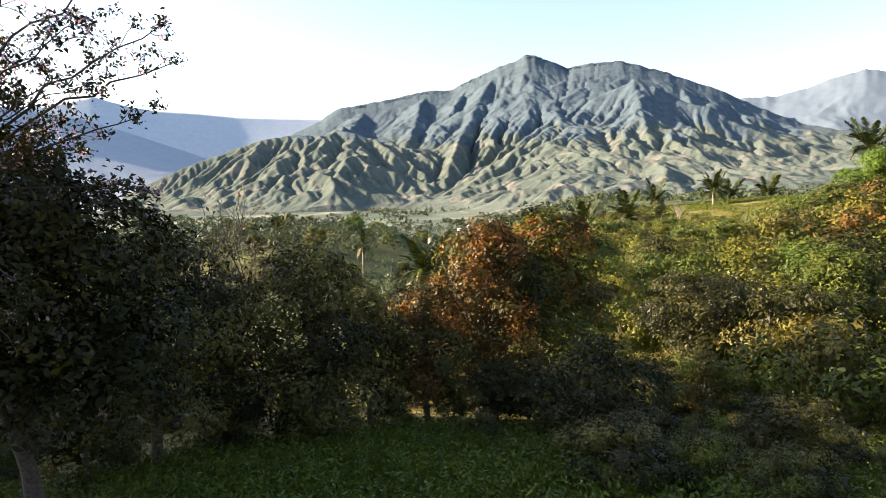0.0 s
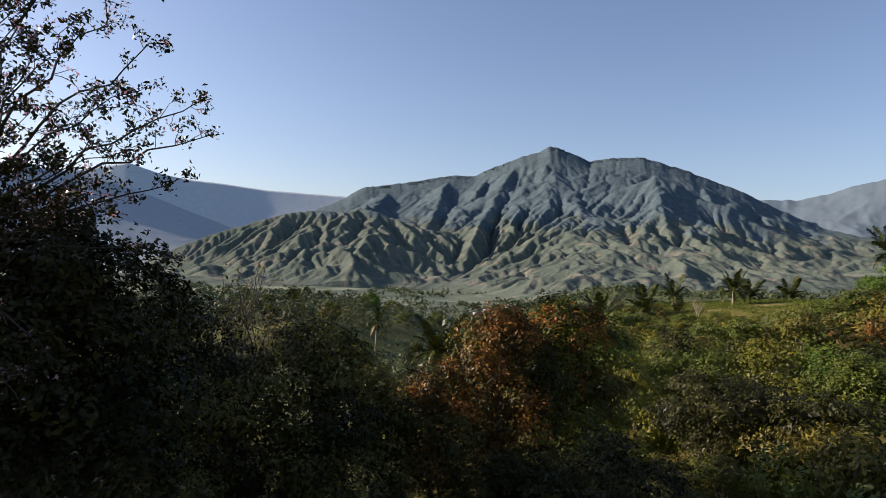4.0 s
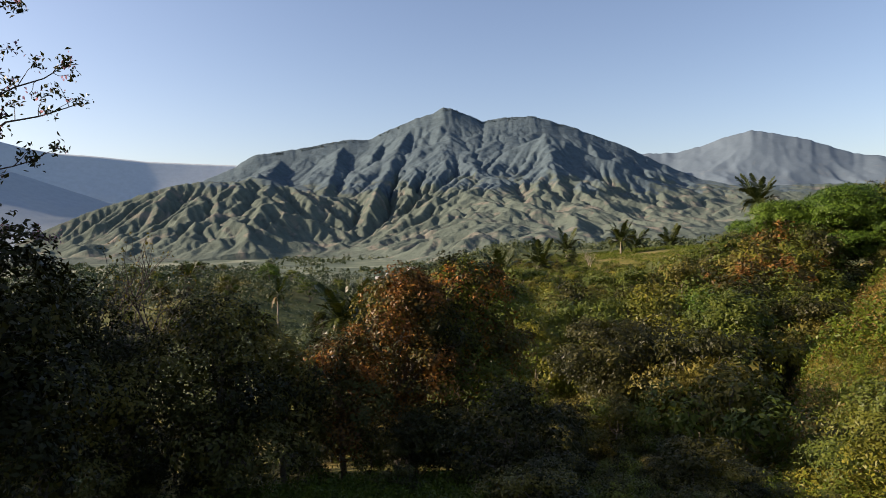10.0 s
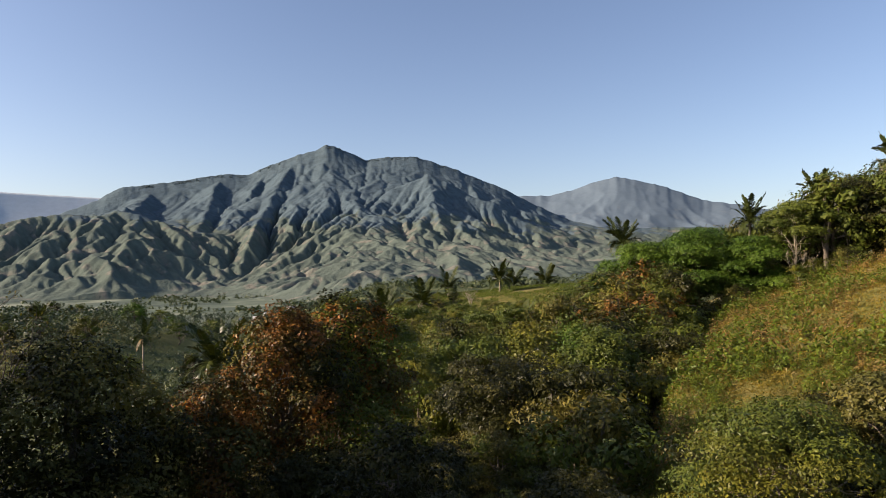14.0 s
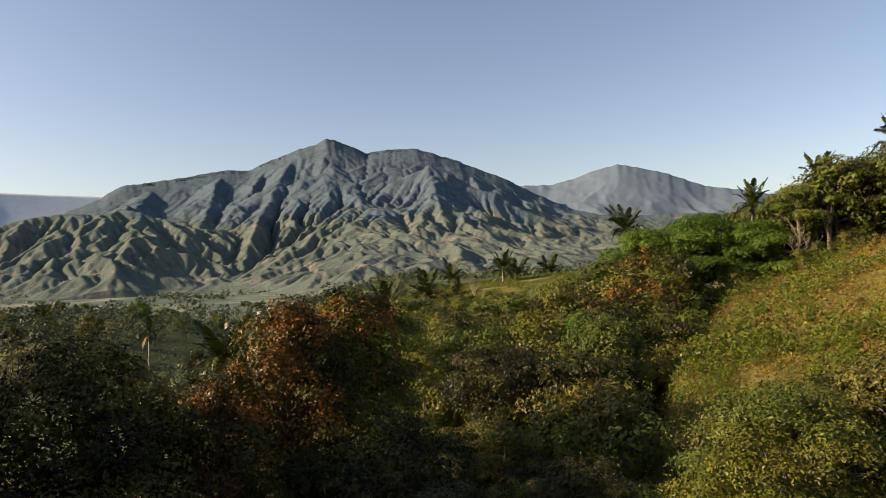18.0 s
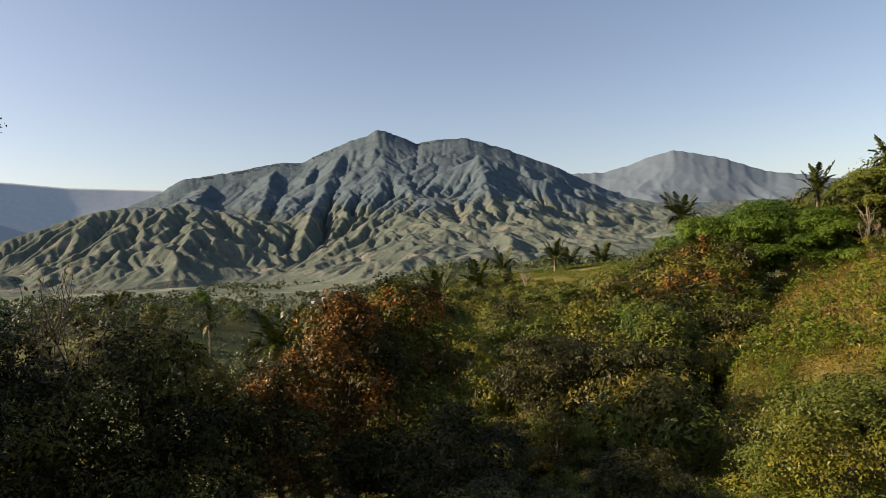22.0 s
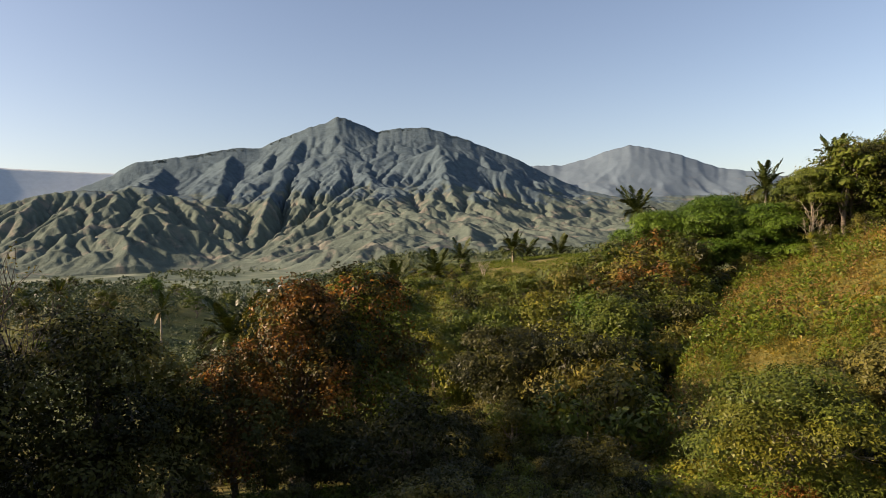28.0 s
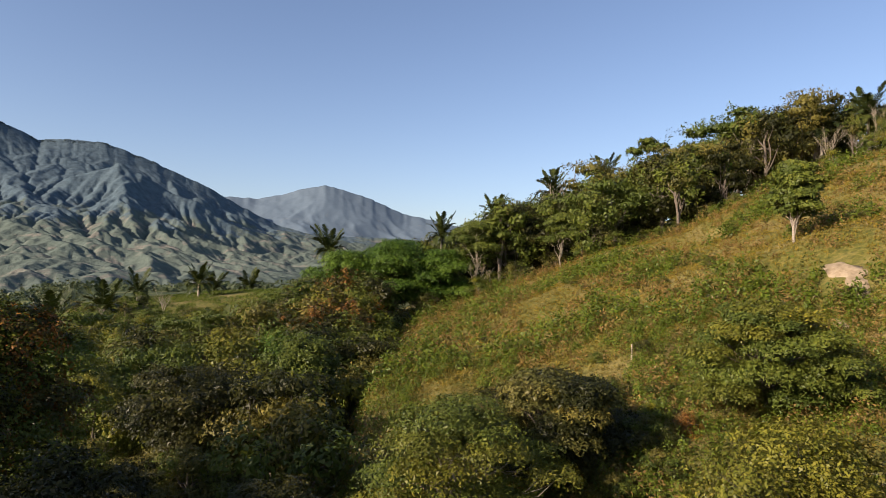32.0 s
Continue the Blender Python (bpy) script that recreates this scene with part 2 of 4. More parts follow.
def land(x, y):
    """Height of the land: the near slope, the gully, the palm knoll, the grassy hill and the fall to the valley."""
    x, y = np.asarray(x, float), np.asarray(y, float)
    d, az = np.hypot(x, y), np.degrees(np.arctan2(x, y))
    near = np.interp(d, [0, 0.8, 2.5, 5, 10, 18, 28, 40], [88.4, 88.4, 87.2, 86.0, 84.9, 82.5, 79.8, 77.5])
    # far fall to the valley floor
    fall = np.interp(d, [0, 40, 70, 120, 170, 250, 420, 600, 800, 1100, 6000], [88, 77.5, 72.5, 67, 62, 52, 34, 16, 5, 0, 0])
    fall = fall + smooth(260, 420, d) * (1 - smooth(800, 1000, d)) * 16 * (fbm(x / 150 + 7, y / 150 + 3, 4, 5) - 0.5)
    z = np.where(d < 30, near, near + (fall - near) * smooth(26, 60, d))
    # the lower hill with the orchard, and the side hill that falls towards the village
    lc = np.interp(az, [-75, -45, -35, -29.5, -26.7, -22, -19, -16.8, -13, -8], [-4.7, -4.4, -4.3, -4.15, -3.95, -5.1, -6.2, -7.2, -8.6, -10])
    zl = 90 + 225 * tan_d(lc)
    lz = 70.5 + (zl - 70.5) * smooth(105, 225, d)
    lz = np.where(d > 225, zl - (zl - fall) * smooth(225, 400, d), lz)
    lz = lz + 5.0 * (ridged(x / 46, y / 60, 3, 83) - 0.45) * smooth(80, 140, d) * (1 - smooth(195, 225, d))
    z = z + (lz - z) * smooth(55, 105, d) * (1 - smooth(-13, -7, az)) * smooth(-80, -70, az)
    # knoll with the palms
    kc = 90 + 108 * tan_d(-3.6 + 0.55 * smooth(-5, 3, az) + 0.055 * (np.clip(az, -6, 20) + 2))
    kz = 76.5 + (kc - 76.5) * smooth(34, 106, d)
    kz = np.where(d > 112, kc - (kc - 45) * smooth(118, 330, d), kz)
    z = z + (np.maximum(kz, z) - z) * smooth(-12, -4, az) * (1 - smooth(150, 175, az))
    # grassy hill
    top = crest_angle(az)
    zc = 90 + CREST * tan_d(top)
    zb = 81.0 + 0.035 * np.clip(az - 20, 0, 60)
    hz = zb + (zc - zb) * (0.55 * smooth(20, 86, d) + 0.45 * np.clip((d - 20) / 56, 0, 1.0))
    hz = np.where(d > CREST, 90 + d * tan_d(top + np.clip(d - CREST, 0, 80) * 0.012), hz)
    hz = hz - smooth(150, 320, d) * (hz - 60)
    edge = hill_edge(d)
    k = smooth(edge - 2.6, edge + 2.2, az + 2.0 * (fbm(d / 9, az / 9, 2, 3) - 0.5))
    k = np.where(d > 85, smooth(12, 24, az), k)
    gully = 3.2 * np.exp(-((az - edge + 1.2) / 2.0) ** 2) * smooth(18, 30, d) * (1 - smooth(60, 80, d))
    z = z + (hz - z) * k * smooth(16, 28, d) - gully
    z = z + k * smooth(24, 40, d) * (1 - smooth(90, 110, d)) * (1.3 * (fbm(x / 5.5, y / 5.5, 3, 13) - 0.5) + 2.4 * (fbm(x / 15, y / 15, 2, 14) - 0.5))
    # unseen ridge added on the sun's side, outside the view, shaped to shade the near slope
    rise = np.interp(y, [-400, -120, -30, 8, 13, 18, 25, 40, 60], [70, 95, 113, 112, 107, 100, 92, 78, 50])
    rise = rise - np.where(x > -60, 0.95 * (x + 60), 0.2 * (-60 - x)) + 3 * (fbm(x / 20, y / 20, 3, 17) - 0.5)
    z = np.where(x < -14, np.maximum(z, rise), z)
    # the bank behind the camera
    back = smooth(-0.05, -0.55, y / np.maximum(d, 1e-6))
    z = z + (88.4 + 0.10 * np.minimum(d, 120) - z) * back * (1 - smooth(400, 900, d))
    z = z + 0.5 * (fbm(x / 7, y / 7, 3, 9) - 0.5) + 1.6 * (fbm(x / 28, y / 28, 3, 11) - 0.5) * smooth(25, 60, d)
    return z


def grid_mesh(name, X, Y, Z, wrap=False):
    n, m = X.shape
    me = bpy.data.meshes.new(name)
    co = np.stack([X, Y, Z], -1).reshape(-1, 3)
    i = np.arange(n * m).reshape(n, m)
    if wrap:
        i = np.concatenate([i, i[:1]], 0)
    quads = np.stack([i[:-1, :-1], i[1:, :-1], i[1:, 1:], i[:-1, 1:]], -1).reshape(-1, 4)[:, ::-1]
    me.vertices.add(len(co))
    me.vertices.foreach_set("co", co.ravel())
    me.loops.add(quads.size)
    me.loops.foreach_set("vertex_index", quads.ravel().astype(np.int32))
    me.polygons.add(len(quads))
    me.polygons.foreach_set("loop_start", np.arange(0, quads.size, 4, dtype=np.int32))
    me.polygons.foreach_set("use_smooth", np.ones(len(quads), bool))
    me.update(calc_edges=True)
    return me


azs = np.concatenate([np.arange(-75, 75, 0.3), np.arange(75, 285, 2.5)])
rad = np.concatenate([[0.002], np.geomspace(0.6, 160, 170), np.geomspace(165, 4950, 90)])
A, R = np.meshgrid(np.radians(azs), rad, indexing="ij")
GX, GY = R * np.sin(A), R * np.cos(A)
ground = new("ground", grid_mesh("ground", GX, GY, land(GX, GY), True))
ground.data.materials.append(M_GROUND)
tagged(ground, "sloping land with grass, scrub and a valley below", "ground", kind="structure")


def mountain(name, label, az0, az1, step, radii, height, material):
    a, r = np.meshgrid(np.arange(az0, az1, step), radii, indexing="ij")
    X, Y = r * np.sin(np.radians(a)), r * np.cos(np.radians(a))
    ob = new(name, grid_mesh(name, X, Y, height(a, r, X, Y)))
    ob.data.materials.append(material)
    return tagged(ob, label, "mountain", kind="structure")


def skyline(az, angles, heights, rough=0.10, octaves=4):
    return np.interp(az, angles, heights) + rough * (fbm(az * 2.2, az * 0 + 3, octaves, 21) - 0.5)


def valley_edge(a):
    return 2020 - 800 * smooth(-20, -6, a)


def facets(x, y, octaves, seed, gain=0.5):
    """Sharp crests with straight flanks."""
    out, amp, tot = 0.0, 1.0, 0.0
    for k in range(octaves):
        c, q = math.cos(0.9 * k), math.sin(0.9 * k)
        out = out + amp * (1 - np.abs(2 * value_noise((c * x - q * y) * 2 ** k, (q * x + c * y) * 2 ** k, seed + k) - 1))
        tot += amp
        amp *= gain
    return out / tot


# ribs that come down from the heights: direction, distance and height angle along each crest, and the fall to its sides
RIBS = [
    ([(-18.2, 4060, 7.3), (-19.0, 3650, 5.5), (-19.6, 3250, 3.6), (-20.5, 2900, 2.2)], 0.55),
    ([(-14.6, 4060, 8.0), (-16.0, 3600, 5.6), (-17.0, 3200, 3.7)], 0.55),
    ([(-12.1, 4060, 9.0), (-13.6, 3600, 6.4), (-15.0, 3150, 4.0), (-15.7, 2700, 1.9)], 0.6),
    ([(-9.2, 4070, 10.1), (-10.0, 3700, 7.4), (-10.8, 3350, 5.3), (-12.0, 2950, 3.3)], 0.6),
    ([(-4.3, 4060, 8.9), (-5.4, 3600, 6.2), (-6.6, 3250, 4.7), (-8.4, 2800, 2.6), (-9.4, 2500, 1.0)], 0.6),
    ([(-0.5, 3450, 8.0), (0.2, 3100, 5.4), (0.6, 2800, 3.5), (1.4, 2450, 1.5)], 0.62),
    ([(3.2, 3900, 7.0), (4.4, 3500, 5.0), (5.2, 3050, 3.0), (5.8, 2600, 1.0)], 0.6),
    ([(7.5, 4000, 5.4), (8.6, 3500, 3.7), (9.6, 3000, 2.0)], 0.6),
    ([(-23.5, 4060, 6.2), (-24.2, 3700, 4.9), (-25.5, 3200, 4.2), (-26.4, 2900, 4.2), (-25.6, 2550, 1.6)], 0.5),
    ([(-31.9, 2900, 3.3), (-31.0, 2600, 1.6), (-30.4, 2350, 0.0)], 0.5),
]


def rib(z, X, Y, crest, side):
    """Raises the land to a crest line with straight flanks."""
    wob = 1 + 0.5 * (fbm(X / 120, Y / 120, 3, 61) - 0.5)
    for (a0, r0, e0), (a1, r1, e1) in zip(crest, crest[1:]):
        p, q = (np.array([r * math.sin(radians(a)), r * math.cos(radians(a)), 90 + r * math.tan(radians(e))]) for a, r, e in ((a0, r0, e0), (a1, r1, e1)))
        w = q - p
        u = np.clip(((X - p[0]) * w[0] + (Y - p[1]) * w[1]) / (w[0] ** 2 + w[1] ** 2), 0, 1)
        dist = np.hypot(X - p[0] - u * w[0], Y - p[1] - u * w[1])
        z = np.maximum(z, p[2] + u * w[2] - dist * 0.8 * side * wob)
    return z


def massif_shape(a, r, X, Y):
    """The massif before the rain has worked on it."""
    rc, r0 = 4100.0, valley_edge(a)
    u = np.clip((r - r0) / (rc - r0), 0, 1)
    wander = (fbm(X / 600, Y / 600, 3, 35) - 0.5) * 9 * (1 - smooth(0.75, 0.97, u))
    ang = [-60, -44, -38, -33, -27.5, -25.9, -22.2, -18.2, -15.9, -14.6, -12, -10.4, -9.3, -8.2, -5.9, -4.3, -1.4, 2.3, 6.4, 9, 12, 18, 30, 50]
    hgt = [-2, -1.2, 0.3, 2.5, 5.0, 6.1, 6.7, 7.5, 7.6, 8.2, 9.3, 9.75, 10.35, 10.0, 9.05, 9.3, 9.35, 8.1, 6.4, 5.0, 3.6, 2.9, 2.4, 2]
    s = skyline(a + wander, ang, hgt, 0.16, 6)
    soft = sum(np.interp(a + wander + k, ang, hgt) for k in (-4, -2.5, -1, 0, 1, 2.5, 4)) / 7 - 0.3
    s = soft + (s - soft) * smooth(0.86, 0.99, u)
    H = 98 + rc * tan_d(s + 0.08)
    z = H * (0.36 * u + 0.64 * u ** 2.4)
    # front range on the lower side
    e = np.interp(a + 0.4 * wander, [-46, -41, -38, -34.7, -31.9, -28.8, -26.1, -22, -17, -12], [-1.8, 0.3, 1.6, 2.7, 3.4, 3.9, 4.2, 3.2, 2.3, 1.4])
    rr = 2900 + 160 * (fbm(a / 4, a * 0, 3, 31) - 0.5)
    z = np.maximum(z, 90 + rr * tan_d(e) - np.abs(r - rr) * np.where(r < rr, 0.30, 0.45) - 4)
    # steep front spur
    e = np.interp(a, [-20, -11, -7, -4.2, -2, -0.5, 0.5, 2.1, 4.9, 8.5, 12, 16], [-4, 1.5, 4.4, 6.2, 7.3, 8.0, 7.6, 6.7, 5.3, 3.5, 2.0, -2])
    rs = 3450 - 22 * np.abs(a + 0.5)
    z = np.maximum(z, 90 + rs * tan_d(e) - np.abs(r - rs) * 0.62)
    for crest, side in RIBS:
        z = rib(z, X, Y, crest, side)
    keep = 1 - 0.95 * smooth(0.86, 0.985, u)
    west = smooth(-44, -30, a)
    turn = fbm(X / 700, Y / 700, 3, 43) - 0.5
    hills = facets((X + 0.35 * Y) / 165 + 2 * turn, (Y - 0.2 * X) / 200 + 2 * turn, 4, 71, 0.5)
    arms = facets((a * 62 + 520 * turn) / 210, r / 420 + 3 * turn, 5, 73, 0.55)
    z = z + keep * 62 * smooth(0.38, 0.6, u) * (arms - 0.5)
    z = z + keep * (0.35 + 0.65 * west) * smooth(0, 0.14, u) * 56 * (hills - 0.42) * (1 - 0.7 * smooth(0.4, 0.7, u))
    z = np.where(r > rc, z - (r - rc) * 0.9, z)
    return np.where(r < r0, 0.02 * (r - r0), np.maximum(z, 0))


def carve(Z, base, cell, strength, rounds, hard, lift):
    """Running water: each cell drains to its lowest neighbour and is cut the deeper, the more land drains through it."""
    n, m = Z.shape
    offs = [(-1, -1), (-1, 0), (-1, 1), (0, -1), (0, 1), (1, -1), (1, 0), (1, 1)]
    idx = np.arange(n * m).reshape(n, m)
    for _ in range(rounds):
        Z = Z + lift
        for fill in range(3):
            P = np.pad(Z, 1, mode="constant", constant_values=1e6)
            low = np.min([P[1 + i:1 + i + n, 1 + j:1 + j + m] for i, j in offs], 0)
            Z = np.where((Z <= low) & ~base, low + 0.05, Z)
        P = np.pad(Z, 1, mode="constant", constant_values=1e6)
        I = np.pad(idx, 1)
        fallv = np.stack([(Z - P[1 + i:1 + i + n, 1 + j:1 + j + m]) / (cell * math.hypot(i, j)) for i, j in offs])
        best = fallv.argmax(0)
        to = np.stack([I[1 + i:1 + i + n, 1 + j:1 + j + m] for i, j in offs])
        to = np.take_along_axis(to, best[None], 0)[0]
        to = np.where((fallv.max(0) <= 0) | base, idx, to).ravel()
        order = np.argsort(-Z.ravel()).tolist()
        target = to.tolist()
        area = [1.0] * (n * m)
        for c in order:
            q = target[c]
            if q != c:
                area[q] += area[c]
        F = (strength * hard * np.sqrt(np.array(area))).tolist()
        z = Z.ravel().tolist()
        for c in reversed(order):
            q = target[c]
            if q != c:
                z[c] = (z[c] + F[c] * z[q]) / (1 + F[c])
        Z = np.array(z).reshape(n, m)
        P = np.pad(Z, 1, mode="edge")
        Z = Z + 0.02 * (P[2:, 1:-1] + P[:-2, 1:-1] + P[1:-1, 2:] + P[1:-1, :-2] - 4 * Z)
    return Z


CELL = 9.0
CX, CY = np.meshgrid(np.arange(-3500, 3200, CELL), np.arange(1100, 4300, CELL), indexing="ij")
CR = np.hypot(CX, CY)
CARVED = massif_shape(np.degrees(np.arctan2(CX, CY)), CR, CX, CY)
LIFT = 1.2 * np.clip(CARVED / 110, 0.5, 2.2) * (1 - smooth(2850, 3300, CR)) * (CARVED > 0)
wide = CARVED.copy()
for axis in (0, 1, 0, 1):
    run = np.cumsum(np.pad(wide, [(21, 20) if k == axis else (0, 0) for k in (0, 1)], mode="edge"), axis)
    wide = (run[41:] - run[:-41]) / 41 if axis == 0 else (run[:, 41:] - run[:, :-41]) / 41
CARVED = np.where(CARVED > 0, np.maximum(CARVED, wide - 24), CARVED)
RAIN = carve(CARVED, (CR < valley_edge(np.degrees(np.arctan2(CX, CY)))) | (CR > 4290), CELL, 0.26, 8, (1 - 0.85 * smooth(2800, 3400, CR)).ravel(), LIFT)
CARVED = np.where(CARVED > 0, 0.58 * CARVED + 0.42 * RAIN, CARVED)


def massif(a, r, X, Y):
    fx, fy = np.clip((X + 3500) / CELL, 0, CX.shape[0] - 1.001), np.clip((Y - 1100) / CELL, 0, CX.shape[1] - 1.001)
    i, j = fx.astype(int), fy.astype(int)
    u, v = fx - i, fy - j
    z = (CARVED[i, j] * (1 - u) + CARVED[i + 1, j] * u) * (1 - v) + (CARVED[i, j + 1] * (1 - u) + CARVED[i + 1, j + 1] * u) * v
    # the skyline stays as it was
    k = smooth(3850, 4060, r)
    z = z * (1 - k) + massif_shape(a, r, X, Y) * k
    z = z + 5 * (fbm(X / 40, Y / 40, 3, 49) - 0.5)
    return np.where(r < valley_edge(a) + 10, -6.0, z)


def far_range(rc, r0, angles, heights, relief, seed, rough=0.16):
    def height(a, r, X, Y):
        top = np.interp(a + 6 * (fbm(X / 700, Y / 700, 2, seed + 1) - 0.5) * (1 - smooth(rc - 500, rc - 60, r)), angles, heights)
        H = 90 + rc * tan_d(top + (skyline(a, angles, heights, rough, 6) - np.interp(a, angles, heights)) * smooth(rc - 400, rc, r))
        u = np.clip((r - r0) / (rc - r0), 0, 1)
        z = H * u ** 1.3 + relief * np.sin(np.pi * u) ** 0.7 * (facets(X / 380 + fbm(X / 500, Y / 500, 2, seed), Y / 520, 5, seed) - 0.5)
        return np.where(r > rc, z - (r - rc) * 0.8, np.maximum(z, -3))
    return height


# massif: forest, pasture and scars all have bluish haze mixed in
M_MASSIF = mountain_material("haze_tinted_massif", (0.082, 0.117, 0.135), (0.110, 0.138, 0.114), (0.185, 0.172, 0.14), 290, 110, rough=0.6)
# eastern range: its haze is painted in as blue-grey
M_RIGHT = mountain_material("haze_tinted_east_range", (0.115, 0.155, 0.19), (0.14, 0.172, 0.195), (0.175, 0.195, 0.20), 300, 200, rough=0.1, mottle=0.08)
# paleness of the morning haze is put into both western colours
M_LEFT = mountain_material("haze_tinted_west_range", (0.44, 0.50, 0.53), (0.46, 0.51, 0.53), (0.47, 0.52, 0.53), 300, 200, rough=0.03, mottle=0.08)
M_LEFT_NEAR = mountain_material("haze_tinted_west_slope", (0.34, 0.39, 0.42), (0.36, 0.41, 0.43), (0.38, 0.42, 0.43), 200, 200, rough=0.03, mottle=0.08)

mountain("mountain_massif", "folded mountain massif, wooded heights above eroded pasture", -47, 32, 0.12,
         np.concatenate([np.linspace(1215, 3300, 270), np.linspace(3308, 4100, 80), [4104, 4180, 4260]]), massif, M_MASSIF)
mountain("mountain_range_east", "mountain range coloured hazy blue, with twin summits", 2, 48, 0.15, np.linspace(3300, 4850, 90),
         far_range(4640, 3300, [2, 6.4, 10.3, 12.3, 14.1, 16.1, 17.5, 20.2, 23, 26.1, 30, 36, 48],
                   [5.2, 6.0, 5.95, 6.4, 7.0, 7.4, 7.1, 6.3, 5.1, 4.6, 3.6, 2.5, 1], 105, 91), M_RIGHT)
mountain("mountain_range_west", "far mountain range coloured pale as if in morning haze", -75, -14, 0.15, np.linspace(3900, 4940, 60),
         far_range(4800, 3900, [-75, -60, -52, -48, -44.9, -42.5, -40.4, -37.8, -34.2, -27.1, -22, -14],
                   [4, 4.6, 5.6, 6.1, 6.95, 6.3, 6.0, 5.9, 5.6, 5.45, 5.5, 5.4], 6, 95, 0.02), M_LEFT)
mountain("mountain_slope_west", "mountain slope coloured hazy blue, falling to the valley", -75, -28, 0.15, np.linspace(2700, 3900, 70),
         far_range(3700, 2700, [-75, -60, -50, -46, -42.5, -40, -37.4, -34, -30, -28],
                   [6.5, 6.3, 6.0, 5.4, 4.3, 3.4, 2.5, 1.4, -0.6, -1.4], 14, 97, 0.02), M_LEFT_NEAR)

# ---- plants: builders ----
rng = np.random.default_rng(7)


def mesh_of(name, co, faces, material, smooth_faces=False):
    """A mesh from an array of corners and one of triangles or quads."""
    me = bpy.data.meshes.new(name)
    k = faces.shape[1]
    me.vertices.add(len(co))
    me.vertices.foreach_set("co", np.ascontiguousarray(co, dtype=np.float32).ravel())
    me.loops.add(faces.size)
    me.loops.foreach_set("vertex_index", faces.ravel().astype(np.int32))
    me.polygons.add(len(faces))
    me.polygons.foreach_set("loop_start", np.arange(0, faces.size, k, dtype=np.int32))
    if smooth_faces:
        me.polygons.foreach_set("use_smooth", np.ones(len(faces), bool))
    me.update(calc_edges=True)
    me.materials.append(material)
    return me


def part(name, me, parent, label=""):
    ob = new(name, me)
    ob.parent = parent
    return tagged(ob, label)


def thing(name, x, y, label, category, group="", sink=0.12):
    ob = new(name)
    ob.empty_display_size = 0.2
    ob.location = (x, y, float(land(x, y)) - sink)
    return tagged(ob, label, category, group)


def unit(v):
    return v / np.maximum(np.linalg.norm(v, axis=-1, keepdims=True), 1e-9)


def tube(points, radii, sides=7):
    """A tapered tube along a line of points."""
    P, rr = np.asarray(points, float), np.asarray(radii, float)
    T = unit(np.gradient(P, axis=0))
    ref = np.where(np.abs(T[:, 2:3]) > 0.9, [[1.0, 0, 0]], [[0, 0, 1.0]])
    U = unit(np.cross(T, ref))
    V = np.cross(T, U)
    ang = np.linspace(0, 2 * np.pi, sides, endpoint=False)
    co = P[:, None] + rr[:, None, None] * (np.cos(ang)[None, :, None] * U[:, None] + np.sin(ang)[None, :, None] * V[:, None])
    n = len(P)
    i = np.arange(n * sides).reshape(n, sides)
    j = np.roll(i, -1, 1)
    quads = np.stack([i[:-1], j[:-1], j[1:], i[1:]], -1).reshape(-1, 4)
    return co.reshape(-1, 3), quads


def join(pieces):
    cos, faces, k = [], [], 0
    for co, f in pieces:
        cos.append(co)
        faces.append(f + k)
        k += len(co)
    return np.concatenate(cos), np.concatenate(faces)


def leaf_quads(centres, facing, size, aspect=0.5, droop=0.25, tri=False):
    """One folded, pointed leaf at each centre; facing is the way its upper side looks."""
    n = len(centres)
    nrm = unit(facing)
    t = unit(np.cross(nrm, rng.normal(size=(n, 3))))
    b = np.cross(nrm, t)
    s = (size * rng.uniform(0.6, 1.35, n))[:, None]
    tip = centres + t * s * 0.5 - nrm * s * droop
    base = centres - t * s * 0.5
    w = s * aspect * 0.5
    if tri:
        co = np.stack([base + b * w * 0.8, tip, base + t * s * 0.25 - b * w], 1).reshape(-1, 3)
        return co, np.arange(3 * n).reshape(n, 3)
    co = np.stack([base, centres + b * w + nrm * s * 0.06, tip, centres - b * w + nrm * s * 0.06], 1).reshape(-1, 3)
    return co, np.arange(4 * n).reshape(n, 4)


def clumps(centre, radii, n_clumps, n_leaves, clump_r, size, up=0.7, aspect=0.5, inner=0.25, flat=False, droop=0.25, tri=False):
    """Leaves in small bunches over an uneven lobe."""
    v = unit(rng.normal(size=(n_clumps, 3)))
    v[:, 2] = np.where(v[:, 2] < -0.35, -v[:, 2], v[:, 2])
    rad = 1 - inner * rng.random(n_clumps) ** 1.4 + 0.08 * rng.normal(size=n_clumps)
    c = np.asarray(centre) + v * rad[:, None] * np.asarray(radii)
    per = np.maximum(3, (n_leaves * rng.uniform(0.4, 1.6, n_clumps)).astype(int))
    idx = np.repeat(np.arange(n_clumps), per)
    axis = unit(0.8 * v + [0, 0, 0.8 * up] + 0.25 * rng.normal(size=(n_clumps, 3)))[idx]
    side = unit(np.cross(axis, rng.normal(size=(len(idx), 3))))
    rho = np.sqrt(rng.random(len(idx)))[:, None]
    R = (clump_r * 1.5 * rng.uniform(0.6, 1.35, n_clumps))[idx][:, None]
    off = R * (rho * side + (0.15 if flat else 0.45) * (1 - rho ** 2) * axis) + 0.12 * R * rng.normal(size=(len(idx), 3))
    facing = axis + 0.75 * rho * side + 0.24 * rng.normal(size=(len(idx), 3))
    return leaf_quads(c[idx] + off, facing, size, aspect, droop, tri)


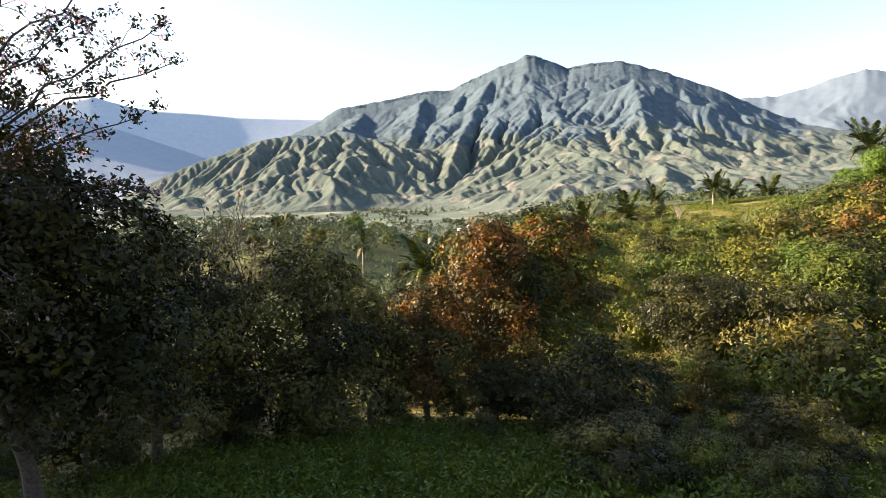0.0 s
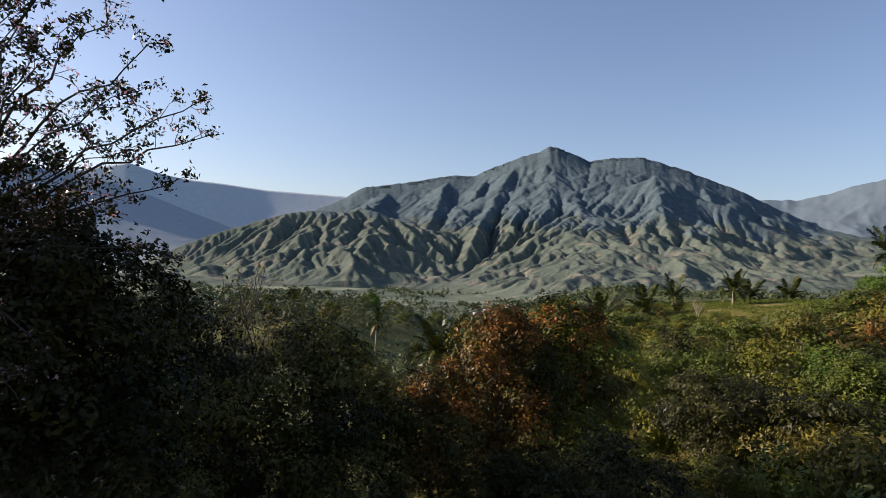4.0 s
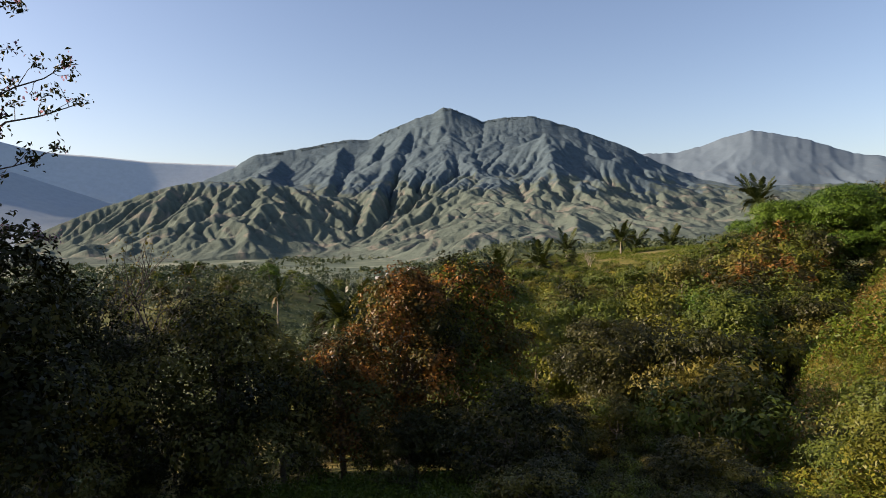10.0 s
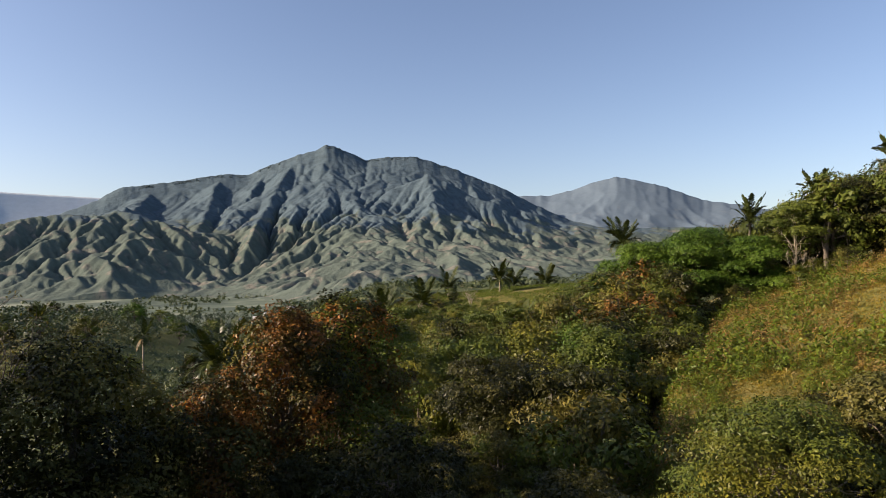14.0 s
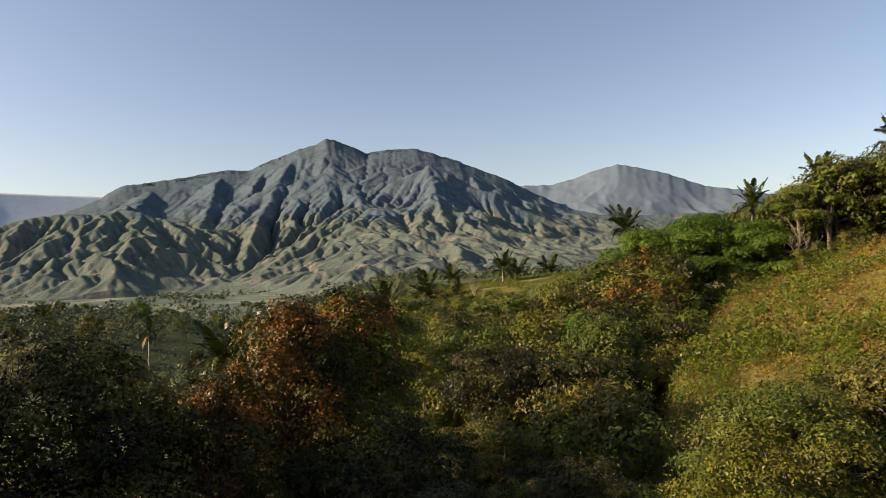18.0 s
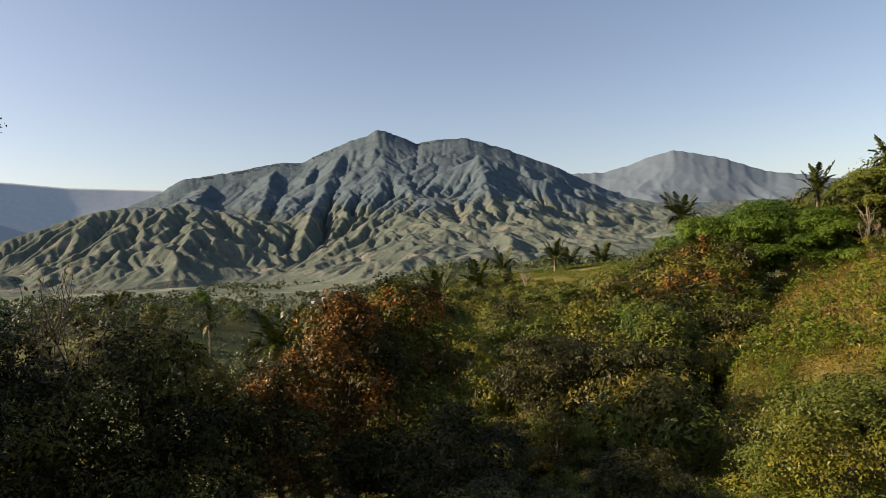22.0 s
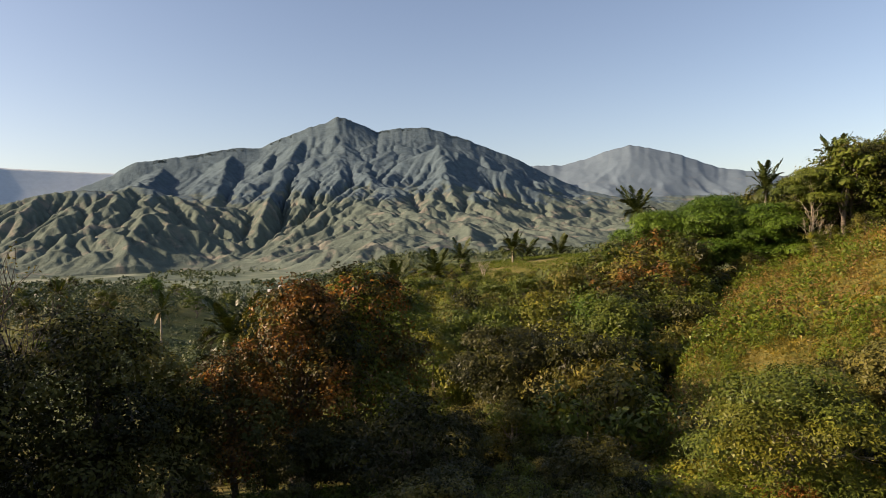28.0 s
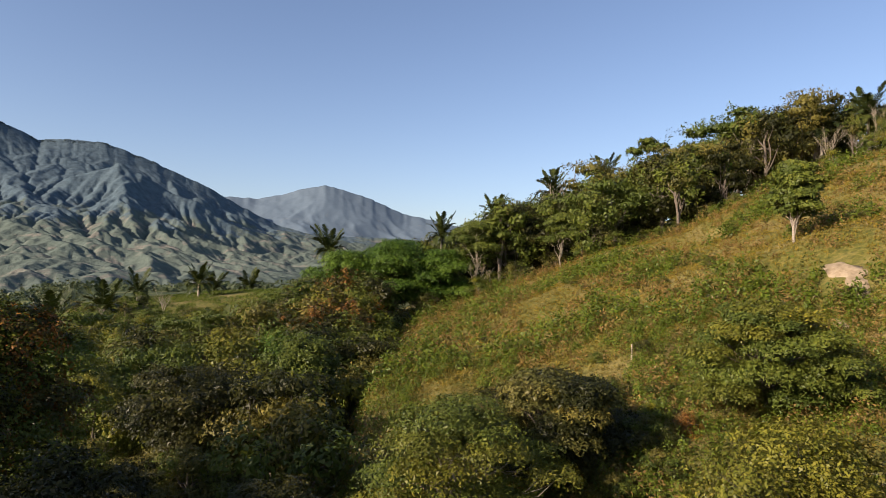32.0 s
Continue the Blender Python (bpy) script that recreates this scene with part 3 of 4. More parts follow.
def limb_line(a, b, sag=0.12, n=6, wob=0.05):
    a, b = np.asarray(a, float), np.asarray(b, float)
    u = np.linspace(0, 1, n)[:, None]
    L = np.linalg.norm(b - a)
    p = a + (b - a) * u
    p[:, 2] -= (np.sin(np.pi * u) * sag * L)[:, 0]
    p[1:-1] += rng.normal(size=(n - 2, 3)) * wob * L
    return p


def tree(name, x, y, height, lobes, leaf, label, category="tree", group="", bark=None, trunk_r=None, leaf_size=0.2,
         density=0.62, clump_r=0.22, per=26, up=0.7, aspect=0.5, flat=False, inner=0.3, lean=(0, 0), extra=None, fork=0.35, sink=0.12, bunches=0, twigs=4, tri=False):
    """A tree: trunk, a limb to each lobe of the crown, and the lobe's own leaves. Lobes: x, y, z, rx, rz as shares of the height."""
    bark = bark or M_BARK
    root = thing(name, x, y, label, category, group, sink)
    r0 = trunk_r or 0.022 * height + 0.02
    top = np.array([lean[0] * height, lean[1] * height, height * 0.78])
    line = limb_line((0, 0, -0.3), top, 0.0, 8, 0.018)
    part("trunk", mesh_of("trunk", *tube(line, np.linspace(r0, r0 * 0.25, 8), 8), bark, True), root)
    wood, green = {}, {}
    for k, (lx, ly, lz, rx, rz) in enumerate(lobes):
        c = np.array([lx, ly, lz]) * height
        s = line[int(np.clip((fork + 0.35 * rng.random()) * 7, 1, 6))]
        seg = [tube(limb_line(s, c, -0.06, 6, 0.04), np.linspace(r0 * 0.42, r0 * 0.1, 6), 5)]
        for _ in range(twigs):
            e = c + unit(rng.normal(size=3)) * np.array([rx, rx, rz]) * height * 0.85
            seg.append(tube(limb_line(c + (s - c) * rng.uniform(0, 0.4), e, 0.02, 4, 0.05), np.linspace(r0 * 0.16, r0 * 0.03, 4), 3))
        area = (rx * height) ** 2 + rx * rz * height ** 2
        n = max(6, int(area * 5.6 * density / max(clump_r, 0.12)))
        mat = leaf
        for other, share in zip(extra[::2], extra[1::2]) if extra else ():
            if rng.random() < share:
                mat = other
        g = k % bunches if bunches else k
        wood.setdefault(g, []).extend(seg)
        green.setdefault((g, mat), []).append(clumps(c, np.array([rx, rx, rz]) * height, n, per, 1.12 * clump_r, leaf_size, up, aspect, inner, flat, 0.25, tri))
        # leaves inside the lobe, added to block light so its gaps go dark
        w = unit(rng.normal(size=(int(np.clip(area * 75, 60, 260)), 3)))
        q = c + w * np.array([rx, rx, rz]) * height * rng.uniform(0.3, 0.68, (len(w), 1))
        green[(g, mat)].append(leaf_quads(q, w + 0.3 * rng.normal(size=w.shape), 1.25 * leaf_size, 0.7, 0.15, tri))
    for seg in wood.values():
        part("limb", mesh_of("limb", *join(seg), bark, True), root)
    for (g, mat), lv in green.items():
        part("foliage", mesh_of("foliage", *join(lv), mat), root)
    return root


def round_lobes(n, w, z0, z1, r, squash=0.8):
    """Lobes for a rounded crown of half-width w between the shares z0 and z1 of the height."""
    out = []
    for k in range(n):
        a = 2.4 * k + rng.uniform(-0.4, 0.4)
        f = (k + 0.5) / n
        ring = w * math.sin(math.pi * (0.18 + 0.75 * f)) * rng.uniform(0.55, 1.0)
        rr = r * rng.uniform(0.8, 1.25)
        out.append((ring * math.cos(a), ring * math.sin(a), z0 + (z1 - z0) * f, rr, rr * squash))
    out.append((0, 0, z1, r * 0.8, r * 0.7))
    return out


def layer_lobes(n, w, z0, z1, r):
    """Flat tiers for a spreading, umbrella-like crown."""
    out = []
    for k in range(n):
        a = 2.4 * k + rng.uniform(-0.5, 0.5)
        f = (k + 0.5) / n
        ring = w * rng.uniform(0.3, 1.0) * (1 - 0.75 * f ** 2)
        rr = r * rng.uniform(0.75, 1.3)
        out.append((ring * math.cos(a), ring * math.sin(a), z0 + (z1 - z0) * f, rr, rr * 0.28))
    return out


def at(az, d):
    return d * math.sin(radians(az)), d * math.cos(radians(az))


def tall(az, d, top_el, sink=0.12):
    """The height that reaches the height angle top_el from the land at az, d."""
    x, y = at(az, d)
    return 90 + d * math.tan(radians(top_el)) - float(land(x, y)) + sink


def reach(az, el, d0=20.0, d1=100.0):
    """The distance at which the land rises to the height angle el."""
    for d in np.arange(d0, d1, 0.5):
        if float(land(*at(az, d))) >= 90 + d * math.tan(radians(el)):
            return float(d)
    return d1


def branches(base, direction, length, radius, depth, out, tips, spread=0.55, lift=0.12, kids=3):
    """Forked bare branches; collects tubes and twig ends."""
    d = unit(np.asarray(direction, float) + rng.normal(size=3) * 0.07)
    n = 6
    p = [np.asarray(base, float)]
    for k in range(n - 1):
        d = unit(d + rng.normal(size=3) * 0.10 + np.array([0, 0, lift * 0.2]))
        p.append(p[-1] + d * length / (n - 1))
    out.append(tube(p, np.linspace(radius, radius * 0.5, n), 6 if radius > 0.02 else 4))
    if depth == 0:
        tips += [p[-1], p[-2], p[-3]]
        return
    for k in range(kids + (rng.random() > 0.5)):
        s = p[int(rng.integers(2, n))] if k else p[-1]
        branches(s, d + rng.normal(size=3) * spread + np.array([0, 0, lift]), length * rng.uniform(0.5, 0.8), radius * 0.5, depth - 1, out, tips, spread, lift, kids)


def bare_tree(name, x, y, height, label, bark, leaf=None, leaf_size=0.12, n_leaf=0, category="tree", group="", depth=4, spread=0.42, sink=0.1, lean=(0, 0), kids=3):
    root = thing(name, x, y, label, category, group, sink)
    line = limb_line((0, 0, -0.3), (lean[0] * height, lean[1] * height, height * 0.45), 0, 6, 0.03)
    r0 = 0.016 * height + 0.02
    part("trunk", mesh_of("trunk", *tube(line, np.linspace(r0, r0 * 0.6, 6), 7), bark, True), root)
    tips = []
    for k in range(5):
        a = 1.26 * k + rng.uniform(-0.4, 0.4)
        out = []
        branches(line[int(rng.integers(3, 6))], (0.75 * math.cos(a), 0.75 * math.sin(a), 0.9), height * 0.31, r0 * 0.5, depth - 1, out, tips, spread, 0.28, kids)
        part("limb", mesh_of("limb", *join(out), bark, True), root)
    if leaf and n_leaf:
        t = np.array(tips)[rng.integers(0, len(tips), n_leaf)] + rng.normal(size=(n_leaf, 3)) * leaf_size * 0.9
        part("foliage", mesh_of("foliage", *leaf_quads(t, rng.normal(size=(n_leaf, 3)) + [0, 0, 0.5], leaf_size), leaf), root)
    return root


# palm fronds: a bent rib with leaflets on both sides
def frond_mesh(length, rise, fall, material, leaflet=1.0):
    n = 22
    u = np.linspace(0, 1, n)
    p = np.stack([length * (u - 0.18 * u ** 3), 0 * u, rise * length * u - fall * length * u ** 2.4], -1)
    co, f = tube(p, np.linspace(0.05, 0.012, n), 4)
    T = unit(np.gradient(p, axis=0))
    N = np.cross(T, [0, 1.0, 0])
    N = np.where(N[:, 2:3] < 0, -N, N)
    quads, k = [], 0
    cs = []
    for i in range(3, n):
        for s in (-1, 1):
            L = leaflet * math.sin(math.pi * (0.12 + 0.8 * u[i])) * rng.uniform(0.8, 1.15)
            d = unit(np.array([0, s, 0]) * 0.8 + T[i] * 0.55 + N[i] * rng.uniform(0.0, 0.5))
            w = T[i] * 0.105
            mid = p[i] + d * L * 0.55 - np.array([0, 0, 0.06 * L])
            tip = p[i] + d * L - np.array([0, 0, 0.2 * L])
            cs += [p[i] - w, p[i] + w, mid + w, mid - w, mid - w, mid + w, tip + w * 0.15, tip - w * 0.15]
            quads += [[k, k + 1, k + 2, k + 3], [k + 4, k + 5, k + 6, k + 7]]
            k += 8
    return mesh_of("frond", *join([(co, f), (np.array(cs), np.array(quads))]), material)


FRONDS = [frond_mesh(3.1, 1.9, 0.45, M_PALM), frond_mesh(3.6, 1.25, 0.6, M_PALM), frond_mesh(3.8, 0.75, 0.75, M_PALM), frond_mesh(3.4, 0.3, 0.8, M_PALM)]
FROND_DRY = frond_mesh(2.8, -0.4, 0.9, M_DRY)


def palm(az, d, crown_el, scale=1.0, label="feather palm with arching green fronds", trunk=None, dead=0, fronds=26):
    x, y = at(az, d)
    h = trunk if trunk is not None else max(0.6, 90 + d * math.tan(radians(crown_el)) - float(land(x, y)))
    scale *= 0.98
    h = max(0.5, h - 1.1 * scale)
    root = thing("palm_tree", x, y, label, "palm tree", "palms on the hillside", 0.1)
    zz = np.linspace(-0.3, h, 9)
    rr = 0.21 * scale * (1 + 0.10 * np.sin(np.arange(9) * 2.1)) * np.linspace(1.2, 0.85, 9)
    line = np.stack([0.02 * np.maximum(zz, 0), 0 * zz, zz], -1)
    part("trunk", mesh_of("trunk", *tube(line, rr, 9), M_BARK_PALE, True), root)
    top = line[-1]
    for k in range(fronds):
        tier = k / fronds
        me = FRONDS[min(3, int(tier * 4))]
        ob = part("frond", me, root)
        s = scale * rng.uniform(0.85, 1.12)
        ob.matrix_local = Matrix.Translation(top) @ Euler((rng.uniform(-0.25, 0.25), rng.uniform(-0.12, 0.12), 2.399 * k + rng.uniform(-0.2, 0.2))).to_matrix().to_4x4() @ Matrix.Diagonal((s, s, s, 1))
    for k in range(dead):
        ob = part("frond", FROND_DRY, root, "withered brown frond")
        ob.matrix_local = Matrix.Translation(top - np.array([0, 0, 0.25])) @ Euler((0, 0, 2.1 * k)).to_matrix().to_4x4() @ Matrix.Scale(scale * 0.8, 4)
    return root


# ---- palms ----
palm(-4.6, 92, -4.0, 0.95, "low feather palm with dark arching fronds")
palm(-1.0, 98, -3.1, 0.9, "feather palm with a skirt of reddish dead fronds", dead=5)
palm(1.3, 112, -1.6, 0.75, "slender feather palm with a bare trunk", fronds=20)
palm(5.9, 108, -0.9, 0.82, "tall feather palm with a bare trunk on the knoll", fronds=24)
palm(7.1, 118, -2.3, 0.75)
palm(9.9, 118, -1.9, 0.75)
palm(7.5, 74, -5.3, 0.75, "young feather palm among bushes")
palm(16.5, 98, 2.2, 0.85, "tall feather palm above a leafy tree")
palm(36.2, 106, 7.6, 0.95, "feather palm with grey dead fronds on a wooded hill", dead=5)
palm(40.6, 110, 8.8, 0.95, "feather palm standing out of a wooded hill")
palm(46.8, 92, 8.0, 0.8, "yellowing feather palm at the edge of the wood", dead=3)
palm(26.3, 96, 3.7, 0.8, "feather palm at the edge of the wood")
palm(31.0, 104, 5.6, 0.8)
palm(-31.2, 190, -3.6, 1.0, "feather palm standing on a lower hill")
palm(-24.1, 135, -5.2, 0.8, "thin palm with dry fronds on a lower hill", dead=5, fronds=12)
palm(-18.6, 62, -7.2, 0.9, "low feather palm behind the rusty trees")
palm(-17.0, 66, -7.6, 0.8, "low feather palm behind the rusty trees")
palm(57.0, 104, 12.2, 0.9)
palm(60.0, 108, 12.8, 0.95)

# ---- trees near the camera ----
def near_tree(az, d, top_el, half_w, z0, leaf, label, n=7, r=0.2, **kw):
    h = tall(az, d, top_el)
    w = d * math.tan(radians(half_w)) / h
    x, y = at(az, d)
    lobes = kw.pop("lobes", None) or round_lobes(n, w, z0, 1 - 0.8 * r, max(r, w * 0.45))
    return tree(kw.pop("name", "tree"), x, y, h, lobes, leaf, label, **kw)


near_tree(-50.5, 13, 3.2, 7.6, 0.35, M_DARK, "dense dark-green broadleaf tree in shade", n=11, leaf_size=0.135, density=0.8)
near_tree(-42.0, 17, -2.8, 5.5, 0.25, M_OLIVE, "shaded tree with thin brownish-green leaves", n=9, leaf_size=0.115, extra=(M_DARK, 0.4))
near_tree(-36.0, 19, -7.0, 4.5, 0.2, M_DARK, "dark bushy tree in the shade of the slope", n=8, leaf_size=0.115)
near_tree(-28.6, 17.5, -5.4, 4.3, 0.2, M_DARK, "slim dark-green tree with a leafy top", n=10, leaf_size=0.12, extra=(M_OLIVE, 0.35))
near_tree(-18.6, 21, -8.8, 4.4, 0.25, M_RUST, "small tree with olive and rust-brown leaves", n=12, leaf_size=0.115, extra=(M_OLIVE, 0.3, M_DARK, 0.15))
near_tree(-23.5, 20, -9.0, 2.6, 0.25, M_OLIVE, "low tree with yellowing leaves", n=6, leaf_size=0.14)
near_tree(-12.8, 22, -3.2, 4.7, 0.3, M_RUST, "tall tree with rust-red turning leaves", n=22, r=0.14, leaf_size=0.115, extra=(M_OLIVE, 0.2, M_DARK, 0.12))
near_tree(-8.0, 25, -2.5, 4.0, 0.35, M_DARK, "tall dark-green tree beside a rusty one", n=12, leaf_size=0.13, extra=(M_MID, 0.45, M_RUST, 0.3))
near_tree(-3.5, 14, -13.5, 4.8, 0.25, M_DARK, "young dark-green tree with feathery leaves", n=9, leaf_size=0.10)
near_tree(-1.3, 44, -8.2, 3.0, 0.3, M_YELLOW, "round yellow-green tree on the slope", n=8, leaf_size=0.16, tri=True)
near_tree(6.5, 36, -8.6, 5.5, 0.35, M_DARK, "spreading dark tree with flat leaf tiers", leaf_size=0.17, tri=True, up=1.2,
          lobes=layer_lobes(10, 0.6, 0.45, 0.95, 0.3))
near_tree(14.6, 44, -5.4, 3.2, 0.2, M_MID, "leafy light-green tree at the gully", n=11, leaf_size=0.22, density=0.6, tri=True, extra=(M_YELLOW, 0.4))
near_tree(36.6, 27, -8.3, 8.5, 0.35, M_DARK, "wide spreading tree below a grassy slope", density=1.9, tri=True, leaf_size=0.15, up=1.2, fork=0.15,
          lobes=layer_lobes(34, 1.05, 0.08, 0.93, 0.27), extra=(M_OLIVE, 0.35))
near_tree(53.2, 32, -1.8, 7.0, 0.35, M_MID, "umbrella-shaped tree with feathery green tiers", density=1.8, tri=True, leaf_size=0.15, up=1.3, fork=0.15,
          lobes=layer_lobes(34, 0.85, 0.10, 0.93, 0.24), extra=(M_YELLOW, 0.3))
near_tree(56.0, 19, -11.6, 9.0, 0.3, M_YELLOW, "broad shrub with yellow-tipped leaves", n=13, leaf_size=0.105, name="shrub", category="shrub", extra=(M_OLIVE, 0.4))
near_tree(28.3, 22, -10.9, 6.0, 0.2, M_MID, "light-green spreading bush below the slope", leaf_size=0.12, up=1.1, tri=True, density=1.4, fork=0.15,
          lobes=layer_lobes(22, 0.9, 0.1, 0.92, 0.26), extra=(M_YELLOW, 0.6), bark=M_BARK_PALE)
LONE = reach(55.2, 3.0)
near_tree(55.2, LONE, 9.2, 2.6, 0.45, M_MID, "lone tree with a pale trunk on dry grass", leaf_size=0.28, bark=M_BARK_PALE, fork=0.25, trunk_r=0.12, density=1.2, tri=True,
          lobes=layer_lobes(20, 0.27, 0.36, 0.97, 0.16))
near_tree(18.4, 84, 1.5, 2.9, 0.15, M_BRIGHT, "bright-green leafy tree on the ridge", leaf_size=0.24, clump_r=0.36, density=0.75, tri=True, up=1.2, lobes=layer_lobes(16, 0.62, 0.2, 0.95, 0.3))
near_tree(22.4, 85, 2.6, 3.8, 0.12, M_BRIGHT, "broad bright-green tree on the ridge", leaf_size=0.24, clump_r=0.36, density=0.75, tri=True, up=1.2, lobes=layer_lobes(22, 0.7, 0.15, 0.95, 0.28))
near_tree(26.2, 84, 1.9, 3.0, 0.12, M_BRIGHT, "dense bright-green tree at the wood's edge", leaf_size=0.24, clump_r=0.36, density=0.75, tri=True, up=1.2, lobes=layer_lobes(16, 0.62, 0.15, 0.95, 0.3))
x, y = at(-36.0, 24)
bare_tree("bare_tree", x, y, tall(-36.0, 24, 0.6), "thin half-bare tree against the valley", M_BARK_DARK, M_OLIVE, 0.12, 700, spread=0.6)


def point(az, el, d):
    a, e = radians(az), radians(el)
    return np.array([d * math.sin(a), d * math.cos(a), 90 + d * math.tan(e)])


def spray(root, start, end, r0, leaf, blossom, twig_len=0.4, gap=0.24, size=0.07, first=0.3):
    """A long bough with side twigs that carry small leaves and blossom."""
    line = limb_line(start, end, -0.05, 12, 0.012)
    rr = np.linspace(r0, r0 * 0.22, 12)
    wood, tips = [tube(line, rr, 6)], []
    L = np.linalg.norm(np.asarray(end) - start)
    way = unit(np.asarray(end) - start)
    for u in np.arange(first, 1.0, gap / L):
        i = min(10, int(u * 11))
        p = line[i] + (line[i + 1] - line[i]) * (u * 11 - i)
        for _ in range(1 + (rng.random() > 0.5)):
            dv = unit(way * 0.5 + rng.normal(size=3) * 0.7 + np.array([0, 0, 0.15]))
            q = p + dv * twig_len * rng.uniform(0.3, 1.0)
            tw = limb_line(p, q, -0.05, 4, 0.04)
            wood.append(tube(tw, np.linspace(r0 * 0.22, 0.003, 4), 3))
            tips += [tw[-1], tw[-1], tw[-2]]
    tips += [line[-1]] * 3
    part("bough", mesh_of("bough", *join(wood), M_BARK_DARK, True), root)
    t = np.array(tips)
    for mat, share, n, sz in ((leaf, 0.6, 13, size), (blossom, 0.35, 7, size * 0.7)):
        c = t[rng.random(len(t)) < share]
        if len(c):
            c = np.repeat(c, n, 0)
            c = c + rng.normal(size=c.shape) * size * 0.75
            part("foliage" if mat is leaf else "blossom", mesh_of("spray", *leaf_quads(c, rng.normal(size=c.shape) + [0, 0, 0.5], sz, 0.5), mat), root)


x, y = at(-60, 9.5)
bloom = thing("flowering_tree", x, y, "slender tree with small dark leaves and pink blossom", "tree")
foot = np.array([x, y, float(land(x, y)) - 0.12])
head = point(-57.5, -1, 9.6) - foot
part("trunk", mesh_of("trunk", *tube(limb_line((0, 0, -0.3), head, 0, 7, 0.02), np.linspace(0.14, 0.07, 7), 8), M_BARK, True), bloom)
for az, el, d, r, f in ((-39.0, 12.6, 10.0, 0.030, 0.35), (-38.0, 9.9, 10.2, 0.030, 0.3), (-41.3, 5.4, 9.4, 0.030, 0.25), (-44.4, 12.3, 9.2, 0.025, 0.25), (-42.0, 16.5, 10.2, 0.03, 0.3),
                        (-44.5, 20.5, 9.8, 0.03, 0.3), (-48.5, 23.5, 9.2, 0.03, 0.3), (-52, 25, 9.8, 0.03, 0.3), (-46.5, 8.0, 8.8, 0.025, 0.3), (-50, 14, 9.0, 0.025, 0.2), (-53, 18, 10.0, 0.025, 0.3),
                        (-45, 2.8, 10.4, 0.025, 0.3), (-47.5, -9.5, 8.6, 0.02, 0.2), (-50.5, -12.0, 8.4, 0.02, 0.3), (-40.3, -0.6, 10.8, 0.02, 0.6), (-51, 6, 9.0, 0.02, 0.2),
                        (-47, 10.5, 10.5, 0.02, 0.15), (-48.5, 17, 10.2, 0.02, 0.2), (-46.5, 5.0, 10.0, 0.02, 0.15), (-50, 20.5, 9.0, 0.02, 0.2), (-49, 3.0, 9.0, 0.02, 0.1), (-43.5, 8.5, 9.8, 0.018, 0.3),
                        (-51, 10.0, 10.2, 0.02, 0.1), (-53, 22, 9.5, 0.02, 0.1)):
    spray(bloom, head + rng.normal(size=3) * 0.12, point(az, el, d) - foot, r, M_DARK, M_PINK, first=f)

# bare and thin trees on the hill
for az, d, el, lab, mat, bark in ((18.2, 86, 1.2, "pale leafless shrub in front of a leafy tree", M_DRY, M_BARK_PALE), (15.6, 84, -0.8, "dry grey shrub with few leaves", M_DRY, M_BARK_PALE),
                                  (29.6, 81, 0.8, "pale leafless shrub on the grassy crest", M_DRY, M_BARK_PALE), (57.6, 92, 11.6, "whitish leafless tree at the wood's edge", M_DRY, M_BARK_PALE),
                                  (59.3, 94, 11.0, "whitish bare tree beside the wood", M_DRY, M_BARK_PALE), (13.0, 70, -3.6, "dry brown shrub with bare twigs", M_DRY, M_BARK_PALE)):
    x, y = at(az, d)
    bare_tree("bare_tree", x, y, tall(az, d, el), lab, bark, mat, 0.2, 160, depth=4, spread=0.42)
for az, d, el, hw, lab, mat in ((29.6, 86, 5.0, 1.8, "thin-crowned tree with a pale forked trunk", M_MID), (37.0, 84, 5.6, 2.2, "small tree with a pale trunk on the crest", M_MID),
                                (33.0, 90, 6.4, 1.9, "dark tree hung with creepers", M_DARK)):
    near_tree(az, d, el, hw, 0.4, mat, lab, leaf_size=0.26, clump_r=0.3, tri=True, bark=M_BARK_PALE, trunk_r=0.12, lobes=layer_lobes(9, 0.45, 0.45, 0.92, 0.2))
x, y = at(44.4, 104)
tree("tree", x, y, tall(44.4, 104, 11.6), layer_lobes(5, 0.22, 0.8, 0.98, 0.09), M_MID, "spindly tree with clouds of leaves above the wood", leaf_size=0.4, clump_r=0.4, trunk_r=0.12)

